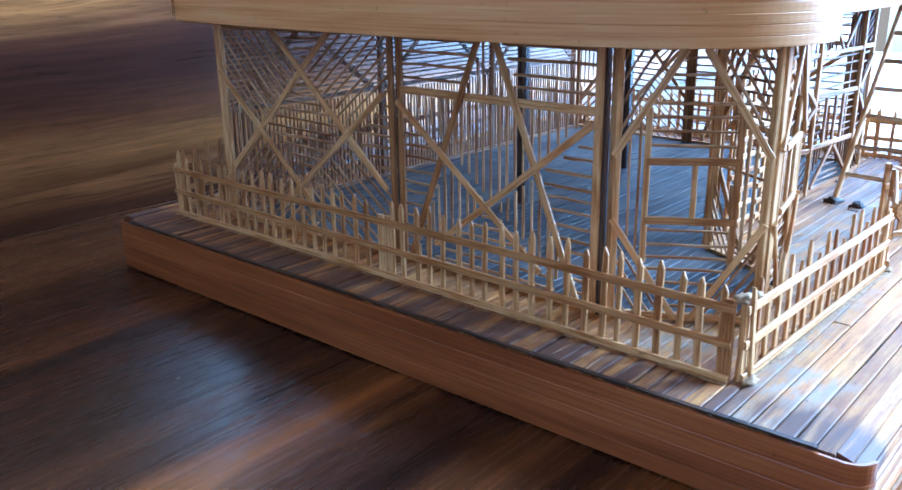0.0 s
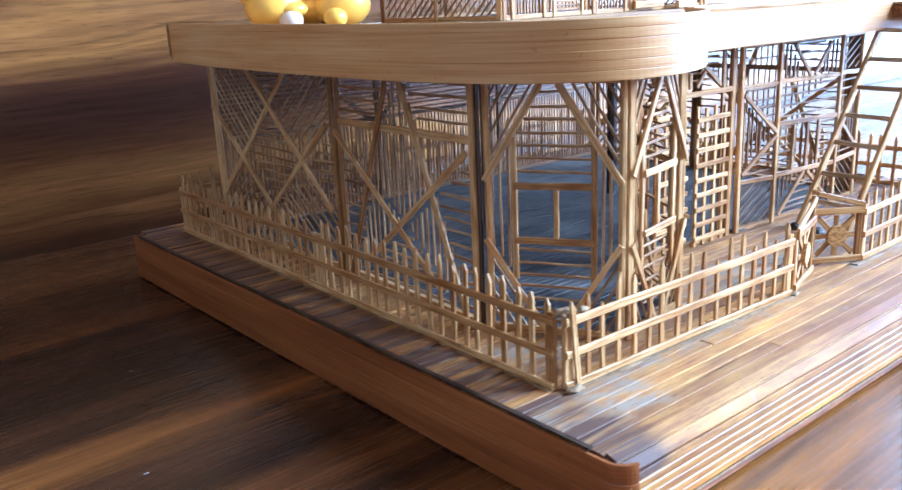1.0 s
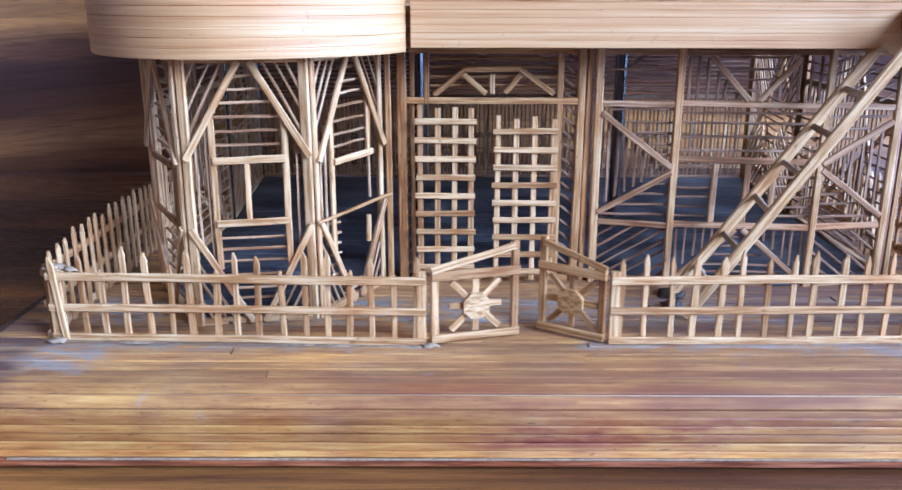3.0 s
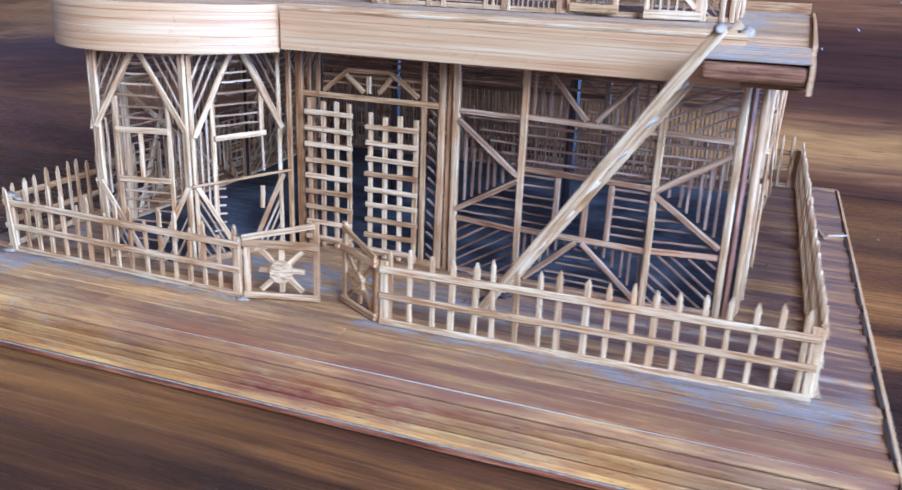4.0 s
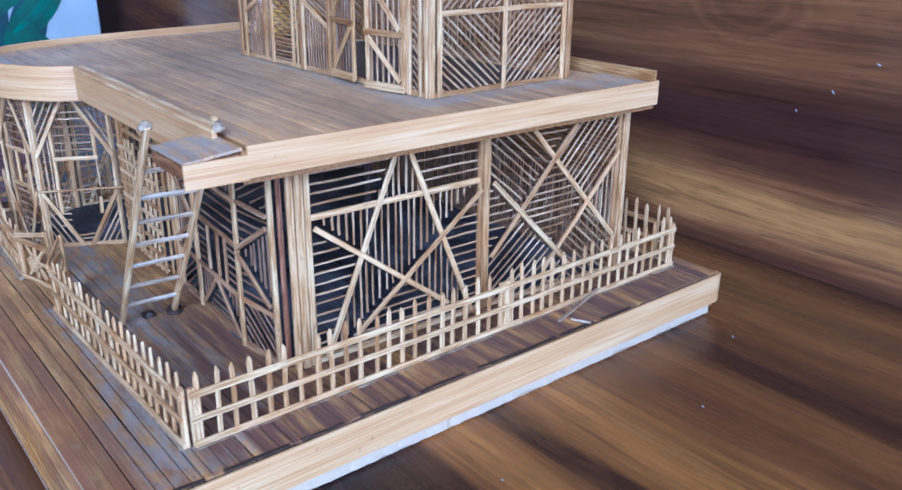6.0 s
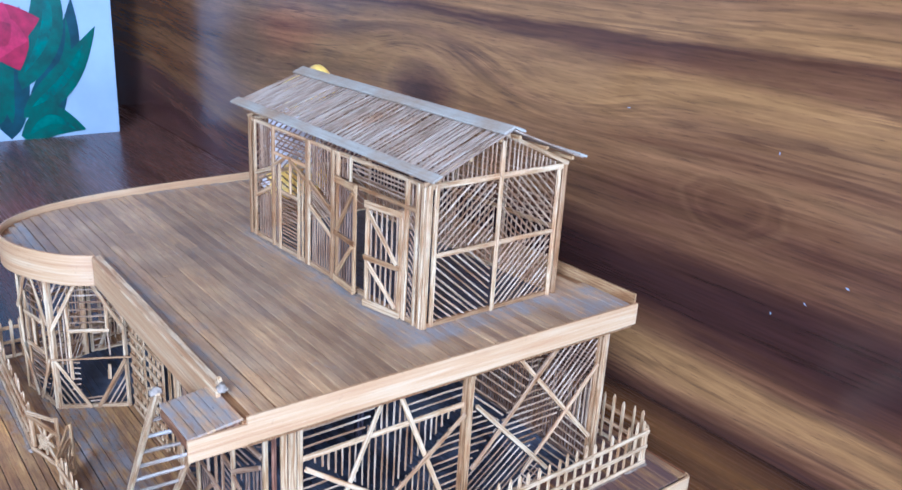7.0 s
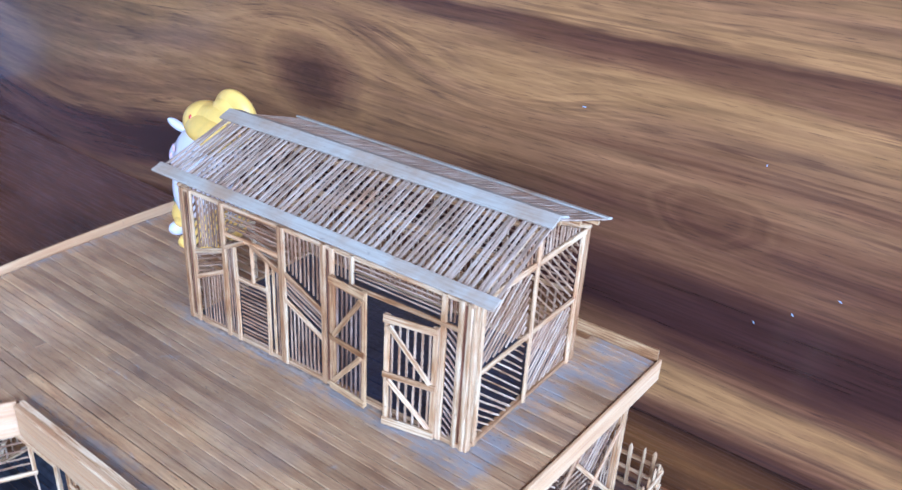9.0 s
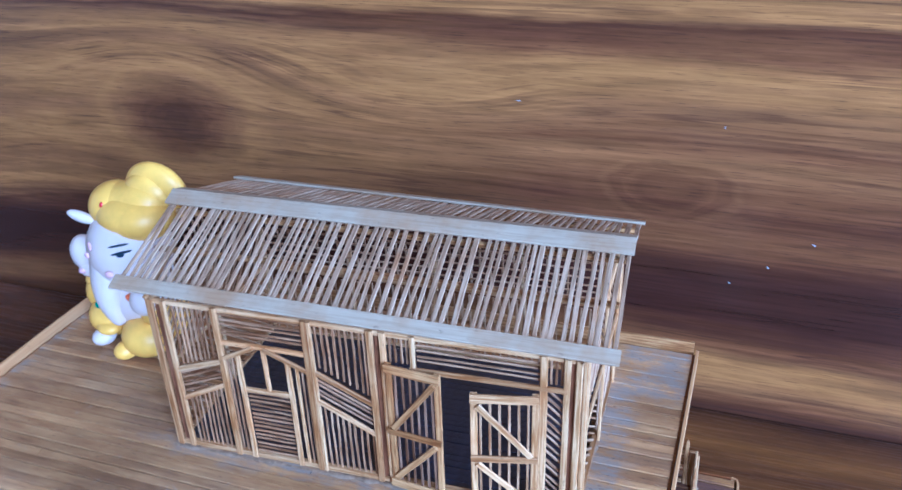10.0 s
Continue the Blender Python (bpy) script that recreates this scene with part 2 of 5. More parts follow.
def laminate(name, axis, bands, knots, lo, hi, rough=0.3, spec=0.45, wander=0.03, heart=(), others=(), patchy=0.035):
    """Walnut-look laminate: grain along x in broad light and dark bands, flowing round knots. axis: the second
    coordinate (1: y, 2: z).
    bands: heights and colours, from lo to hi; knots: centre, reach along and across, lift; heart: closed rings round a
    knot, from its centre outward;
    others: x0, x1 and the bands left of there, one after the other."""
    m = Mat(name, rough, spec)
    pos = m.n("ShaderNodeNewGeometry").outputs["Position"]
    sep = m.n("ShaderNodeSeparateXYZ")
    m.link(pos, sep.inputs[0])
    x, v = sep.outputs[0], sep.outputs[axis]
    flat = m.n("ShaderNodeCombineXYZ")
    m.link(x, flat.inputs[0])
    m.link(v, flat.inputs[1])
    flat = flat.outputs[0]

    def stretched(sx, sv, src=None):
        mp = m.n("ShaderNodeMapping")
        m.link(src or flat, mp.inputs["Vector"])
        mp.inputs["Scale"].default_value = (sx, sv, 1)
        return mp.outputs["Vector"]

    h = m.math("ADD", v, m.math("MULTIPLY", m.math("SUBTRACT", m.noise(stretched(2.2, 3.5), 1, 2, 0.4), 0.5), wander))
    for cx, cv, sx, sv, a in knots:
        dx = m.math("POWER", m.math("ABSOLUTE", m.math("DIVIDE", m.math("SUBTRACT", x, cx), sx)), 2.0)
        dv = m.math("POWER", m.math("ABSOLUTE", m.math("DIVIDE", m.math("SUBTRACT", v, cv), sv)), 2.0)
        g = m.math("POWER", 2.718, m.math("MULTIPLY", m.math("ADD", dx, dv), -1.0))
        h = m.math("ADD", h, m.math("MULTIPLY", g, a))
    wob = m.math("MULTIPLY", m.math("SUBTRACT", m.noise(stretched(4.0, 26), 1, 3, 0.55), 0.5), 0.009)
    h = m.math("ADD", h, wob)
    hv = m.n("ShaderNodeCombineXYZ")
    m.link(m.math("MULTIPLY", x, 0.035), hv.inputs[0])
    m.link(h, hv.inputs[1])
    ring = m.noise(hv.outputs[0], 75, 3, 0.6)
    line = m.noise(hv.outputs[0], 230, 2, 0.6)
    fine = m.noise(stretched(13, 420), 1, 4, 0.7)
    dash = m.noise(stretched(45, 1300), 1, 2, 0.5)
    patch = m.noise(stretched(5, 34), 1, 4, 0.6)
    k = m.math("ADD", h, m.math("ADD", m.math("MULTIPLY", m.math("SUBTRACT", ring, 0.5), 0.022), m.math("MULTIPLY", m.math("SUBTRACT", patch, 0.5), patchy)))
    k = m.step(k, lo, hi)
    col = m.ramp(k, [((z - lo) / (hi - lo), c) for z, c in bands])
    for x0, x1, left in others:
        col = m.mix(m.step(x, x0, x1), m.ramp(k, [((z - lo) / (hi - lo), c) for z, c in left]), col)
    for cx, cv, sx, sv, amount, rings in heart:
        dx, dv = m.math("DIVIDE", m.math("SUBTRACT", x, cx), sx), m.math("DIVIDE", m.math("SUBTRACT", v, cv), sv)
        d = m.math("SQRT", m.math("ADD", m.math("MULTIPLY", dx, dx), m.math("MULTIPLY", dv, dv)))
        d = m.math("ADD", d, m.math("MULTIPLY", m.math("SUBTRACT", m.noise(stretched(16, 28), 1, 3, 0.6), 0.5), 0.55))
        dr = m.n("ShaderNodeCombineXYZ")
        m.link(d, dr.inputs[0])
        d2 = m.math("ADD", d, m.math("MULTIPLY", m.math("SUBTRACT", m.noise(dr.outputs[0], 9, 3, 0.7), 0.5), 0.3))
        col = m.mix(m.math("MULTIPLY", m.step(d, 1.45, 0.5), amount, clamp=True), col, m.ramp(m.math("MULTIPLY", d2, 0.7), rings))
    t = m.math("ADD", 0.66, m.math("MULTIPLY", ring, 0.68))
    for src, amount in ((line, 0.75), (fine, 0.95), (m.noise(stretched(9, 55), 1, 4, 0.65), 0.7)):
        t = m.math("MULTIPLY", t, m.math("ADD", 1.0 - amount / 2, m.math("MULTIPLY", src, amount)))
    grey = m.n("ShaderNodeCombineXYZ")
    for s in grey.inputs:
        m.link(t, s)
    col = m.mix(1.0, col, grey.outputs[0], "MULTIPLY")
    # dark growth lines that come and go, and short pores
    vein = m.math("ABSOLUTE", m.math("SUBTRACT", m.noise(hv.outputs[0], 30, 2, 0.6), 0.5))
    broken = m.step(m.noise(stretched(3, 11), 1, 3, 0.6), 0.42, 0.68)
    col = m.mix(m.math("MULTIPLY", m.step(vein, 0.045, 0.0), m.math("MULTIPLY", broken, 0.65), clamp=True), col, (0.04, 0.016, 0.011))
    thin = m.math("ABSOLUTE", m.math("SUBTRACT", m.noise(hv.outputs[0], 120, 2, 0.6), 0.5))
    gone = m.step(m.noise(stretched(5, 40), 1, 3, 0.6), 0.46, 0.66)
    col = m.mix(m.math("MULTIPLY", m.step(thin, 0.05, 0.01), m.math("MULTIPLY", gone, 0.6), clamp=True), col, (0.05, 0.02, 0.012))
    col = m.mix(m.math("MULTIPLY", m.step(dash, 0.6, 0.7), 0.55), col, (0.035, 0.016, 0.012))
    return m.done(col, dash, 0.06, 0.0002, m.math("ADD", m.math("MULTIPLY", fine, 0.12), rough - 0.06))


DK, DB, MB, TN, GD = (0.04, 0.0145, 0.0085), (0.082, 0.03, 0.0125), (0.158, 0.063, 0.02), (0.232, 0.101, 0.029), (0.335, 0.151, 0.037)
LOW = [(-0.05, DK), (-0.024, DB), (-0.012, MB), (-0.004, TN), (0.005, GD), (0.016, GD), (0.024, TN), (0.031, MB), (0.047, DB), (0.06, DK), (0.09, DK)]
WALL_WOOD = laminate("walnut_laminate_wall", 2,
                     LOW + [(0.108, DB), (0.124, MB), (0.15, DB), (0.166, MB), (0.186, TN), (0.2, MB), (0.22, TN), (0.238, GD), (0.254, GD), (0.265, MB), (0.278, DB), (0.29, GD), (0.315, TN), (0.34, GD), (0.37, TN), (0.4, GD)],
                     ((-0.068, 0.235, 0.11, 0.03, -0.02), (-0.068, 0.12, 0.11, 0.03, 0.02), (-0.55, 0.04, 0.28, 0.13, 0.06), (0.15, 0.215, 0.12, 0.03, 0.022)), -0.05, 0.42, 0.19, 0.6, 0.03,
                     ((-0.065, 0.178, 0.088, 0.056, 0.85, [(0.0, DK), (0.1, DK), (0.22, DB), (0.34, MB), (0.48, TN), (0.6, GD), (0.75, TN), (0.95, MB)]),
                      (0.35, 0.163, 0.055, 0.03, 0.4, [(0.0, MB), (0.3, DB), (0.4, MB), (0.5, DB), (0.6, TN), (0.7, MB), (0.9, TN)])),
                     ((0.0, 0.25, [(-0.05, DK), (-0.02, DB), (-0.002, MB), (0.01, TN), (0.022, TN), (0.032, MB), (0.045, DB), (0.06, DK), (0.085, DK)] + [(0.1, DB), (0.113, TN), (0.125, GD), (0.14, TN), (0.155, GD), (0.17, GD), (0.185, TN), (0.2, GD), (0.215, GD), (0.23, TN), (0.245, GD), (0.262, TN), (0.277, DB), (0.29, GD), (0.32, TN), (0.36, GD)]),
                      # far left: bands lifted to stand in for the hazy sheen there
                      (-0.62, -0.3, [(-0.05, (0.085, 0.032, 0.02)), (0.0, (0.12, 0.048, 0.026)), (0.03, (0.09, 0.034, 0.022)), (0.06, (0.14, 0.058, 0.028)), (0.085, (0.1, 0.038, 0.024)), (0.11, TN), (0.13, MB), (0.16, TN), (0.2, MB), (0.24, TN), (0.3, MB), (0.36, TN)])))
DK, DB, MB, OB, GD = (0.016, 0.007, 0.005), (0.042, 0.0165, 0.0075), (0.1, 0.037, 0.0105), (0.175, 0.066, 0.0135), (0.31, 0.126, 0.022)
TABLE_WOOD = laminate("walnut_laminate_table", 1,
                      [(-0.6, DB), (-0.3, MB), (-0.22, DK), (-0.16, DB), (-0.125, DK), (-0.112, MB), (-0.1, DK), (-0.088, MB), (-0.078, DB), (-0.066, OB), (-0.055, MB), (-0.03, DB), (0.0, DK), (0.065, DK), (0.092, DB), (0.108, OB), (0.13, GD), (0.15, OB), (0.161, DK), (0.171, OB),
                       (0.205, GD), (0.23, OB), (0.258, MB), (0.282, OB), (0.305, DB), (0.33, MB), (0.36, OB), (0.4, MB), (0.425, OB), (0.445, MB), (0.46, DB)],
                      ((-0.15, 0.02, 0.15, 0.05, -0.01),), -0.6, 0.46, 0.27, 0.34, 0.025, (),
                      ((0.05, 0.2, [(-0.6, MB), (-0.34, DB), (-0.28, MB), (-0.23, GD), (-0.2, DB), (-0.15, OB), (-0.115, DB), (-0.085, OB), (-0.055, GD), (-0.035, DB), (-0.01, OB), (0.02, DK), (0.045, MB), (0.07, DK), (0.105, DB), (0.122, OB), (0.138, MB), (0.15, DK), (0.165, DB), (0.18, DK), (0.21, DK), (0.235, DB), (0.25, DK), (0.275, MB), (0.29, DB), (0.34, DB), (0.38, MB), (0.42, MB)]),
                       # far left: lighter, redder bands stand in for the hazy reflection there
                       (-0.42, -0.2, [(-0.6, MB), (-0.1, (0.19, 0.08, 0.04)), (0.0, (0.15, 0.06, 0.03)), (0.1, (0.21, 0.088, 0.042)), (0.18, (0.15, 0.06, 0.03)), (0.25, (0.2, 0.085, 0.042)), (0.33, (0.13, 0.052, 0.026)), (0.4, (0.18, 0.075, 0.038))])), 0.05)


def plain(name, colour, rough=0.5, spec=0.4, vary=0.12, scale=60.0, bump=0.15):
    m = Mat(name, rough, spec)
    v = m.noise(m.coord("Object"), scale, 4, 0.6)
    col = m.mix(m.step(v, 0.3, 0.75), tuple(c * (1 - vary) for c in colour), tuple(min(1.0, c * (1 + vary)) for c in colour))
    return m.done(col, v, bump, 0.0005)


FOAM = plain("white_foam_board", (0.46, 0.325, 0.19), 0.85, 0.2, 0.06, 400, 0.4)
GLUE = plain("dried_milky_glue", (0.29, 0.2, 0.115), 0.85, 0.1, 0.4, 300, 0.5)
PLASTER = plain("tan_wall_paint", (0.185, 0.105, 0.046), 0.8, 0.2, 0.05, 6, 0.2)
SIDE_PAINT = plain("greige_wall_paint", (0.28, 0.25, 0.22), 0.8, 0.2, 0.05, 6, 0.2)
FLOORTILE = plain("grey_floor", (0.2, 0.17, 0.14), 0.4, 0.4, 0.1, 3, 0.1)
PAPER = plain("pale_blue_print", (0.44, 0.45, 0.42), 0.35, 0.4, 0.14, 7, 0.02)
LEAF_C = plain("printed_light_green", (0.018, 0.12, 0.066), 0.3, 0.5, 0.6, 45, 0.0)
LEAF_A = plain("printed_green", (0.014, 0.085, 0.042), 0.3, 0.5, 0.5, 30, 0.0)
LEAF_B = plain("printed_teal", (0.01, 0.045, 0.045), 0.3, 0.5, 0.5, 30, 0.0)
ROSE = plain("printed_red", (0.5, 0.012, 0.05), 0.3, 0.5, 0.45, 40, 0.0)
ROSE_DARK = plain("printed_crimson", (0.36, 0.006, 0.03), 0.3, 0.5, 0.45, 40, 0.0)
PORCELAIN = plain("white_glazed_resin", (0.72, 0.6, 0.49), 0.45, 0.4, 0.04, 90, 0.1)
GOLD = plain("yellow_glazed_resin", (0.86, 0.5, 0.065), 0.42, 0.45, 0.14, 70, 0.2)
ORANGE_INK = plain("orange_cloth_paint", (0.7, 0.16, 0.04), 0.35, 0.4, 0.1, 50, 0.0)
INK = plain("dark_ink", (0.01, 0.03, 0.05), 0.4, 0.4, 0.1, 50, 0.0)
RED_INK = plain("red_dot_paint", (0.5, 0.02, 0.02), 0.3, 0.4, 0.1, 50, 0.0)
GREEN_INK = plain("green_dot_paint", (0.01, 0.22, 0.12), 0.3, 0.4, 0.1, 50, 0.0)
PINK_INK = plain("pink_blush_paint", (0.75, 0.45, 0.45), 0.35, 0.4, 0.1, 50, 0.0)
LINT = plain("white_lint", (0.36, 0.34, 0.31), 0.8, 0.2, 0.1, 500, 0.0)


# ---- mesh helpers ----
def mesh_of(name, verts, faces, *mats, index=None, smooth=False):
    me = bpy.data.meshes.new(name)
    me.from_pydata(verts, [], faces)
    for mt in mats:
        me.materials.append(mt)
    if index is not None:
        me.polygons.foreach_set("material_index", index)
    if smooth:
        me.polygons.foreach_set("use_smooth", [True] * len(me.polygons))
    me.update()
    return me


def part(name, me, parent, label="", at=None):
    ob = new(name, me)
    if at is not None:
        ob.matrix_local = at
    ob.parent = parent
    if label:
        ob["label"] = label
    return ob


def empty(name, at=(0, 0, 0)):
    ob = new(name)
    ob.empty_display_size = 0.01
    ob.location = at
    bpy.context.view_layer.update()
    return ob


def box_geo(x0, x1, y0, y1, z0, z1):
    v = [(x, y, z) for x in (x0, x1) for y in (y0, y1) for z in (z0, z1)]
    f = [(0, 1, 3, 2), (4, 6, 7, 5), (0, 4, 5, 1), (2, 3, 7, 6), (0, 2, 6, 4), (1, 5, 7, 3)]
    return v, f


def joined(geos):
    vs, fs = [], []
    for v, f in geos:
        o = len(vs)
        vs += v
        fs += [tuple(i + o for i in q) for q in f]
    return vs, fs


def bar_geo(length, w, t, wiggle=0.0, tip=None):
    """A split-bamboo strip along x from 0, w wide in y, t thick in z, edges chamfered, slightly uneven. tip: a pointed end."""
    c = 0.22 * min(w, t)
    sec = [(-w / 2 + c, -t / 2), (w / 2 - c, -t / 2), (w / 2, -t / 2 + c), (w / 2, t / 2 - c),
           (w / 2 - c, t / 2), (-w / 2 + c, t / 2), (-w / 2, t / 2 - c), (-w / 2, -t / 2 + c)]
    xs = [0.0, length * 0.33, length * 0.67, length] if wiggle else [0.0, length]
    offs = [(random.uniform(-wiggle, wiggle), random.uniform(-wiggle, wiggle) * 0.5, random.uniform(0.93, 1.06)) for _ in xs] if wiggle else [(0, 0, 1)] * 2
    if tip:
        xs.append(length + tip)
        offs.append((random.uniform(-0.15, 0.15) * w, 0, 0.22))
    vs, fs = [], []
    for x, (dy, dz, s) in zip(xs, offs):
        vs += [(x, y * s + dy, z * (1 if s > 0.5 else 0.8) + dz) for y, z in sec]
    for k in range(len(xs) - 1):
        a, b = 8 * k, 8 * k + 8
        fs += [(a + i, a + (i + 1) % 8, b + (i + 1) % 8, b + i) for i in range(8)]
    fs += [tuple(range(7, -1, -1)), tuple(range(8 * len(xs) - 8, 8 * len(xs)))]
    return vs, fs


def bar_matrix(p0, p1, normal):
    x = (Vector(p1) - Vector(p0)).normalized()
    z = Vector(normal)
    z = (z - x * z.dot(x)).normalized()
    y = z.cross(x)
    m = Matrix((x, y, z)).transposed().to_4x4()
    m.translation = p0
    return m


def bar(name, p0, p1, w, t, mat, parent, normal=(0, -1, 0), label="", wiggle=0.00012, tip=None):
    """A strip from p0 to p1 in world space, its thickness along normal."""
    length = (Vector(p1) - Vector(p0)).length
    me = mesh_of(name, *bar_geo(length, w, t, wiggle, tip), mat)
    inv = parent.matrix_world.inverted() if parent is not None else Matrix()
    return part(name, me, parent, label, inv @ bar_matrix(p0, p1, normal))


def clip_line(poly, p, d):
    """Where the line p + s d lies inside a convex polygon of 2D points: (s0, s1) or None."""
    s0, s1 = -1e9, 1e9
    area = sum(a[0] * b[1] - b[0] * a[1] for a, b in zip(poly, poly[1:] + poly[:1]))
    pts = poly if area > 0 else poly[::-1]
    for a, b in zip(pts, pts[1:] + pts[:1]):
        nx, nz = -(b[1] - a[1]), b[0] - a[0]
        num = nx * (p[0] - a[0]) + nz * (p[1] - a[1])
        den = nx * d[0] + nz * d[1]
        if abs(den) < 1e-12:
            if num < 0:
                return None
            continue
        s = -num / den
        if den > 0:
            s0 = max(s0, s)
        else:
            s1 = min(s1, s)
    return (s0, s1) if s1 - s0 > 0.002 else None


class Panel:
    """A see-through wall of strips and thin sticks: u along it from a to b, z up. It faces side (+1: to the right of a -> b)."""

    def __init__(self, thing, a, b, z0, z1, name="wall_panel", mat=None, side=1):
        self.a, self.b = Vector((a[0], a[1], 0)), Vector((b[0], b[1], 0))
        self.d = (self.b - self.a).normalized()
        self.L = (self.b - self.a).length
        self.n = Vector((self.d.y, -self.d.x, 0)) * side
        self.z0, self.z1, self.mat = z0, z1, mat or BAMBOO
        base = (self.a + Vector((0, 0, z0)))
        me = mesh_of(name, *box_geo(0, self.L, -0.0013, 0.0013, 0, 0.0026), self.mat)
        m = Matrix((self.d, -self.n * side, Vector((0, 0, 1)))).transposed().to_4x4()
        m.translation = base
        self.ob = part(name, me, thing, "", thing.matrix_world.inverted() @ m)
        bpy.context.view_layer.update()
        bar("head_plate", self.at(0, z1 - 0.0013), self.at(self.L, z1 - 0.0013), 0.0026, 0.0024, self.mat, self.ob, self.n)

    def at(self, u, z, out=0.0):
        return self.a + self.d * u + self.n * out + Vector((0, 0, z))

    def beam(self, u0, z0, u1, z1, w=0.0028, out=0.0012, t=0.0015, mat=None, name="strip"):
        return bar(name, self.at(u0, z0, out), self.at(u1, z1, out), w, t, mat or self.mat, self.ob, self.n)

    def fill(self, poly, angle, gap, w=0.0011, out=-0.0004, mat=None, miss=0.0):
        """Parallel thin sticks at that angle (degrees from level) over a convex polygon of (u, z)."""
        d = (math.cos(radians(angle)), math.sin(radians(angle)))
        q = (-d[1], d[0])
        ks = [p[0] * q[0] + p[1] * q[1] for p in poly]
        k = min(ks) + gap * 0.6
        while k < max(ks) - gap * 0.2:
            kk = k + random.uniform(-0.12, 0.12) * gap
            hit = clip_line(poly, (q[0] * kk, q[1] * kk), d)
            if hit and random.random() >= miss:
                p0, p1 = [(q[0] * kk + d[0] * s, q[1] * kk + d[1] * s) for s in hit]
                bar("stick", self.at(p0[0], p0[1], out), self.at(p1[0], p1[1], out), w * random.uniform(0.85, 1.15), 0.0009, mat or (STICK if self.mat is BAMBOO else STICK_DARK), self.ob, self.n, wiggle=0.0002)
            k += gap


# ---- room ----
def slab(name, x0, x1, y0, y1, z0, z1, mat, label, category):
    ob = new(name, mesh_of(name, *box_geo(x0, x1, y0, y1, z0, z1), mat))
    return tagged(ob, label, category, kind="structure")


slab("wall_back", ROOM_L - 0.1, ROOM_R + 0.1, WALL_Y, WALL_Y + 0.1, FLOOR_Z, CEIL_Z, WALL_WOOD, "wall panel of glossy walnut-look laminate with flowing grain", "wall")
slab("wall_left", ROOM_L - 0.1, ROOM_L, ROOM_F, WALL_Y, FLOOR_Z, CEIL_Z, SIDE_PAINT, "side wall in plain matt greige paint", "wall")
slab("floor", ROOM_L - 0.1, ROOM_R + 0.1, ROOM_F - 0.1, WALL_Y, FLOOR_Z - 0.1, FLOOR_Z, FLOORTILE, "plain grey room floor", "floor")
slab("ceiling", ROOM_L - 0.1, ROOM_R + 0.1, ROOM_F - 0.1, WALL_Y + 0.1, CEIL_Z, CEIL_Z + 0.1, PLASTER, "plain warm tan ceiling", "ceiling")


def wall_with_openings(name, x0, x1, y0, y1, openings, label):
    """A wall along y with openings (y, y, z, z) in order."""
    geos, at = [], y0
    for a, b, c, d in openings:
        geos += [box_geo(x0, x1, at, a, FLOOR_Z, CEIL_Z), box_geo(x0, x1, a, b, FLOOR_Z, c), box_geo(x0, x1, a, b, d, CEIL_Z)]
        at = b
    geos.append(box_geo(x0, x1, at, y1, FLOOR_Z, CEIL_Z))
    tagged(new(name, mesh_of(name, *joined(geos), PLASTER)), label, "wall", kind="structure")


wall_with_openings("wall_right", ROOM_R, ROOM_R + 0.1, ROOM_F, WALL_Y, ((FILL_Y0, FILL_Y1, FILL_Z0, FILL_Z1), (WIN_Y0, WIN_Y1, WIN_Z0, WIN_Z1)), "warm tan wall with a bright window and an added second opening")
slab("wall_front", ROOM_L - 0.1, ROOM_R + 0.1, ROOM_F - 0.1, ROOM_F, FLOOR_Z, CEIL_Z, PLASTER, "plain warm tan wall", "wall")

# ---- table ----
def bevel_box(name, x0, x1, y0, y1, z0, z1, r, mat, segments=2):
    bm = bmesh.new()
    bmesh.ops.create_cube(bm, size=1)
    for v in bm.verts:
        v.co = ((x0 + x1) / 2 + v.co.x * (x1 - x0), (y0 + y1) / 2 + v.co.y * (y1 - y0), (z0 + z1) / 2 + v.co.z * (z1 - z0))
    bmesh.ops.bevel(bm, geom=bm.edges[:], offset=r, segments=segments, affect="EDGES", profile=0.6)
    me = bpy.data.meshes.new(name)
    bm.to_mesh(me)
    bm.free()
    me.materials.append(mat)
    return me


table = tagged(empty("table", (0.2, -0.15, FLOOR_Z)), "long table with a dark glossy walnut-look laminate top", "table")
part("tabletop", bevel_box("tabletop", -1.35, 1.3, -0.6, WALL_Y + 0.149, -0.035, 0.0, 0.002, TABLE_WOOD), table, "", pose(0, 0, TABLE_Z - FLOOR_Z))
leg = bevel_box("leg", -0.03, 0.03, -0.03, 0.03, 0, TABLE_Z - 0.035 - FLOOR_Z, 0.003, TABLE_WOOD)
for lx in (-1.25, 1.25):
    for ly in (-0.36, 0.38):
        part("leg", leg, table, "", pose(lx, ly, 0))

# ---- base board ----
BX0, BX1, BY0, BY1 = -0.0265, 0.423, -0.05, 0.362
SKEW = 0.005    # the left side runs outward by so much, front to back


def left_at(y):
    return BX0 - SKEW * (y - BY0) / (BY1 - BY0)


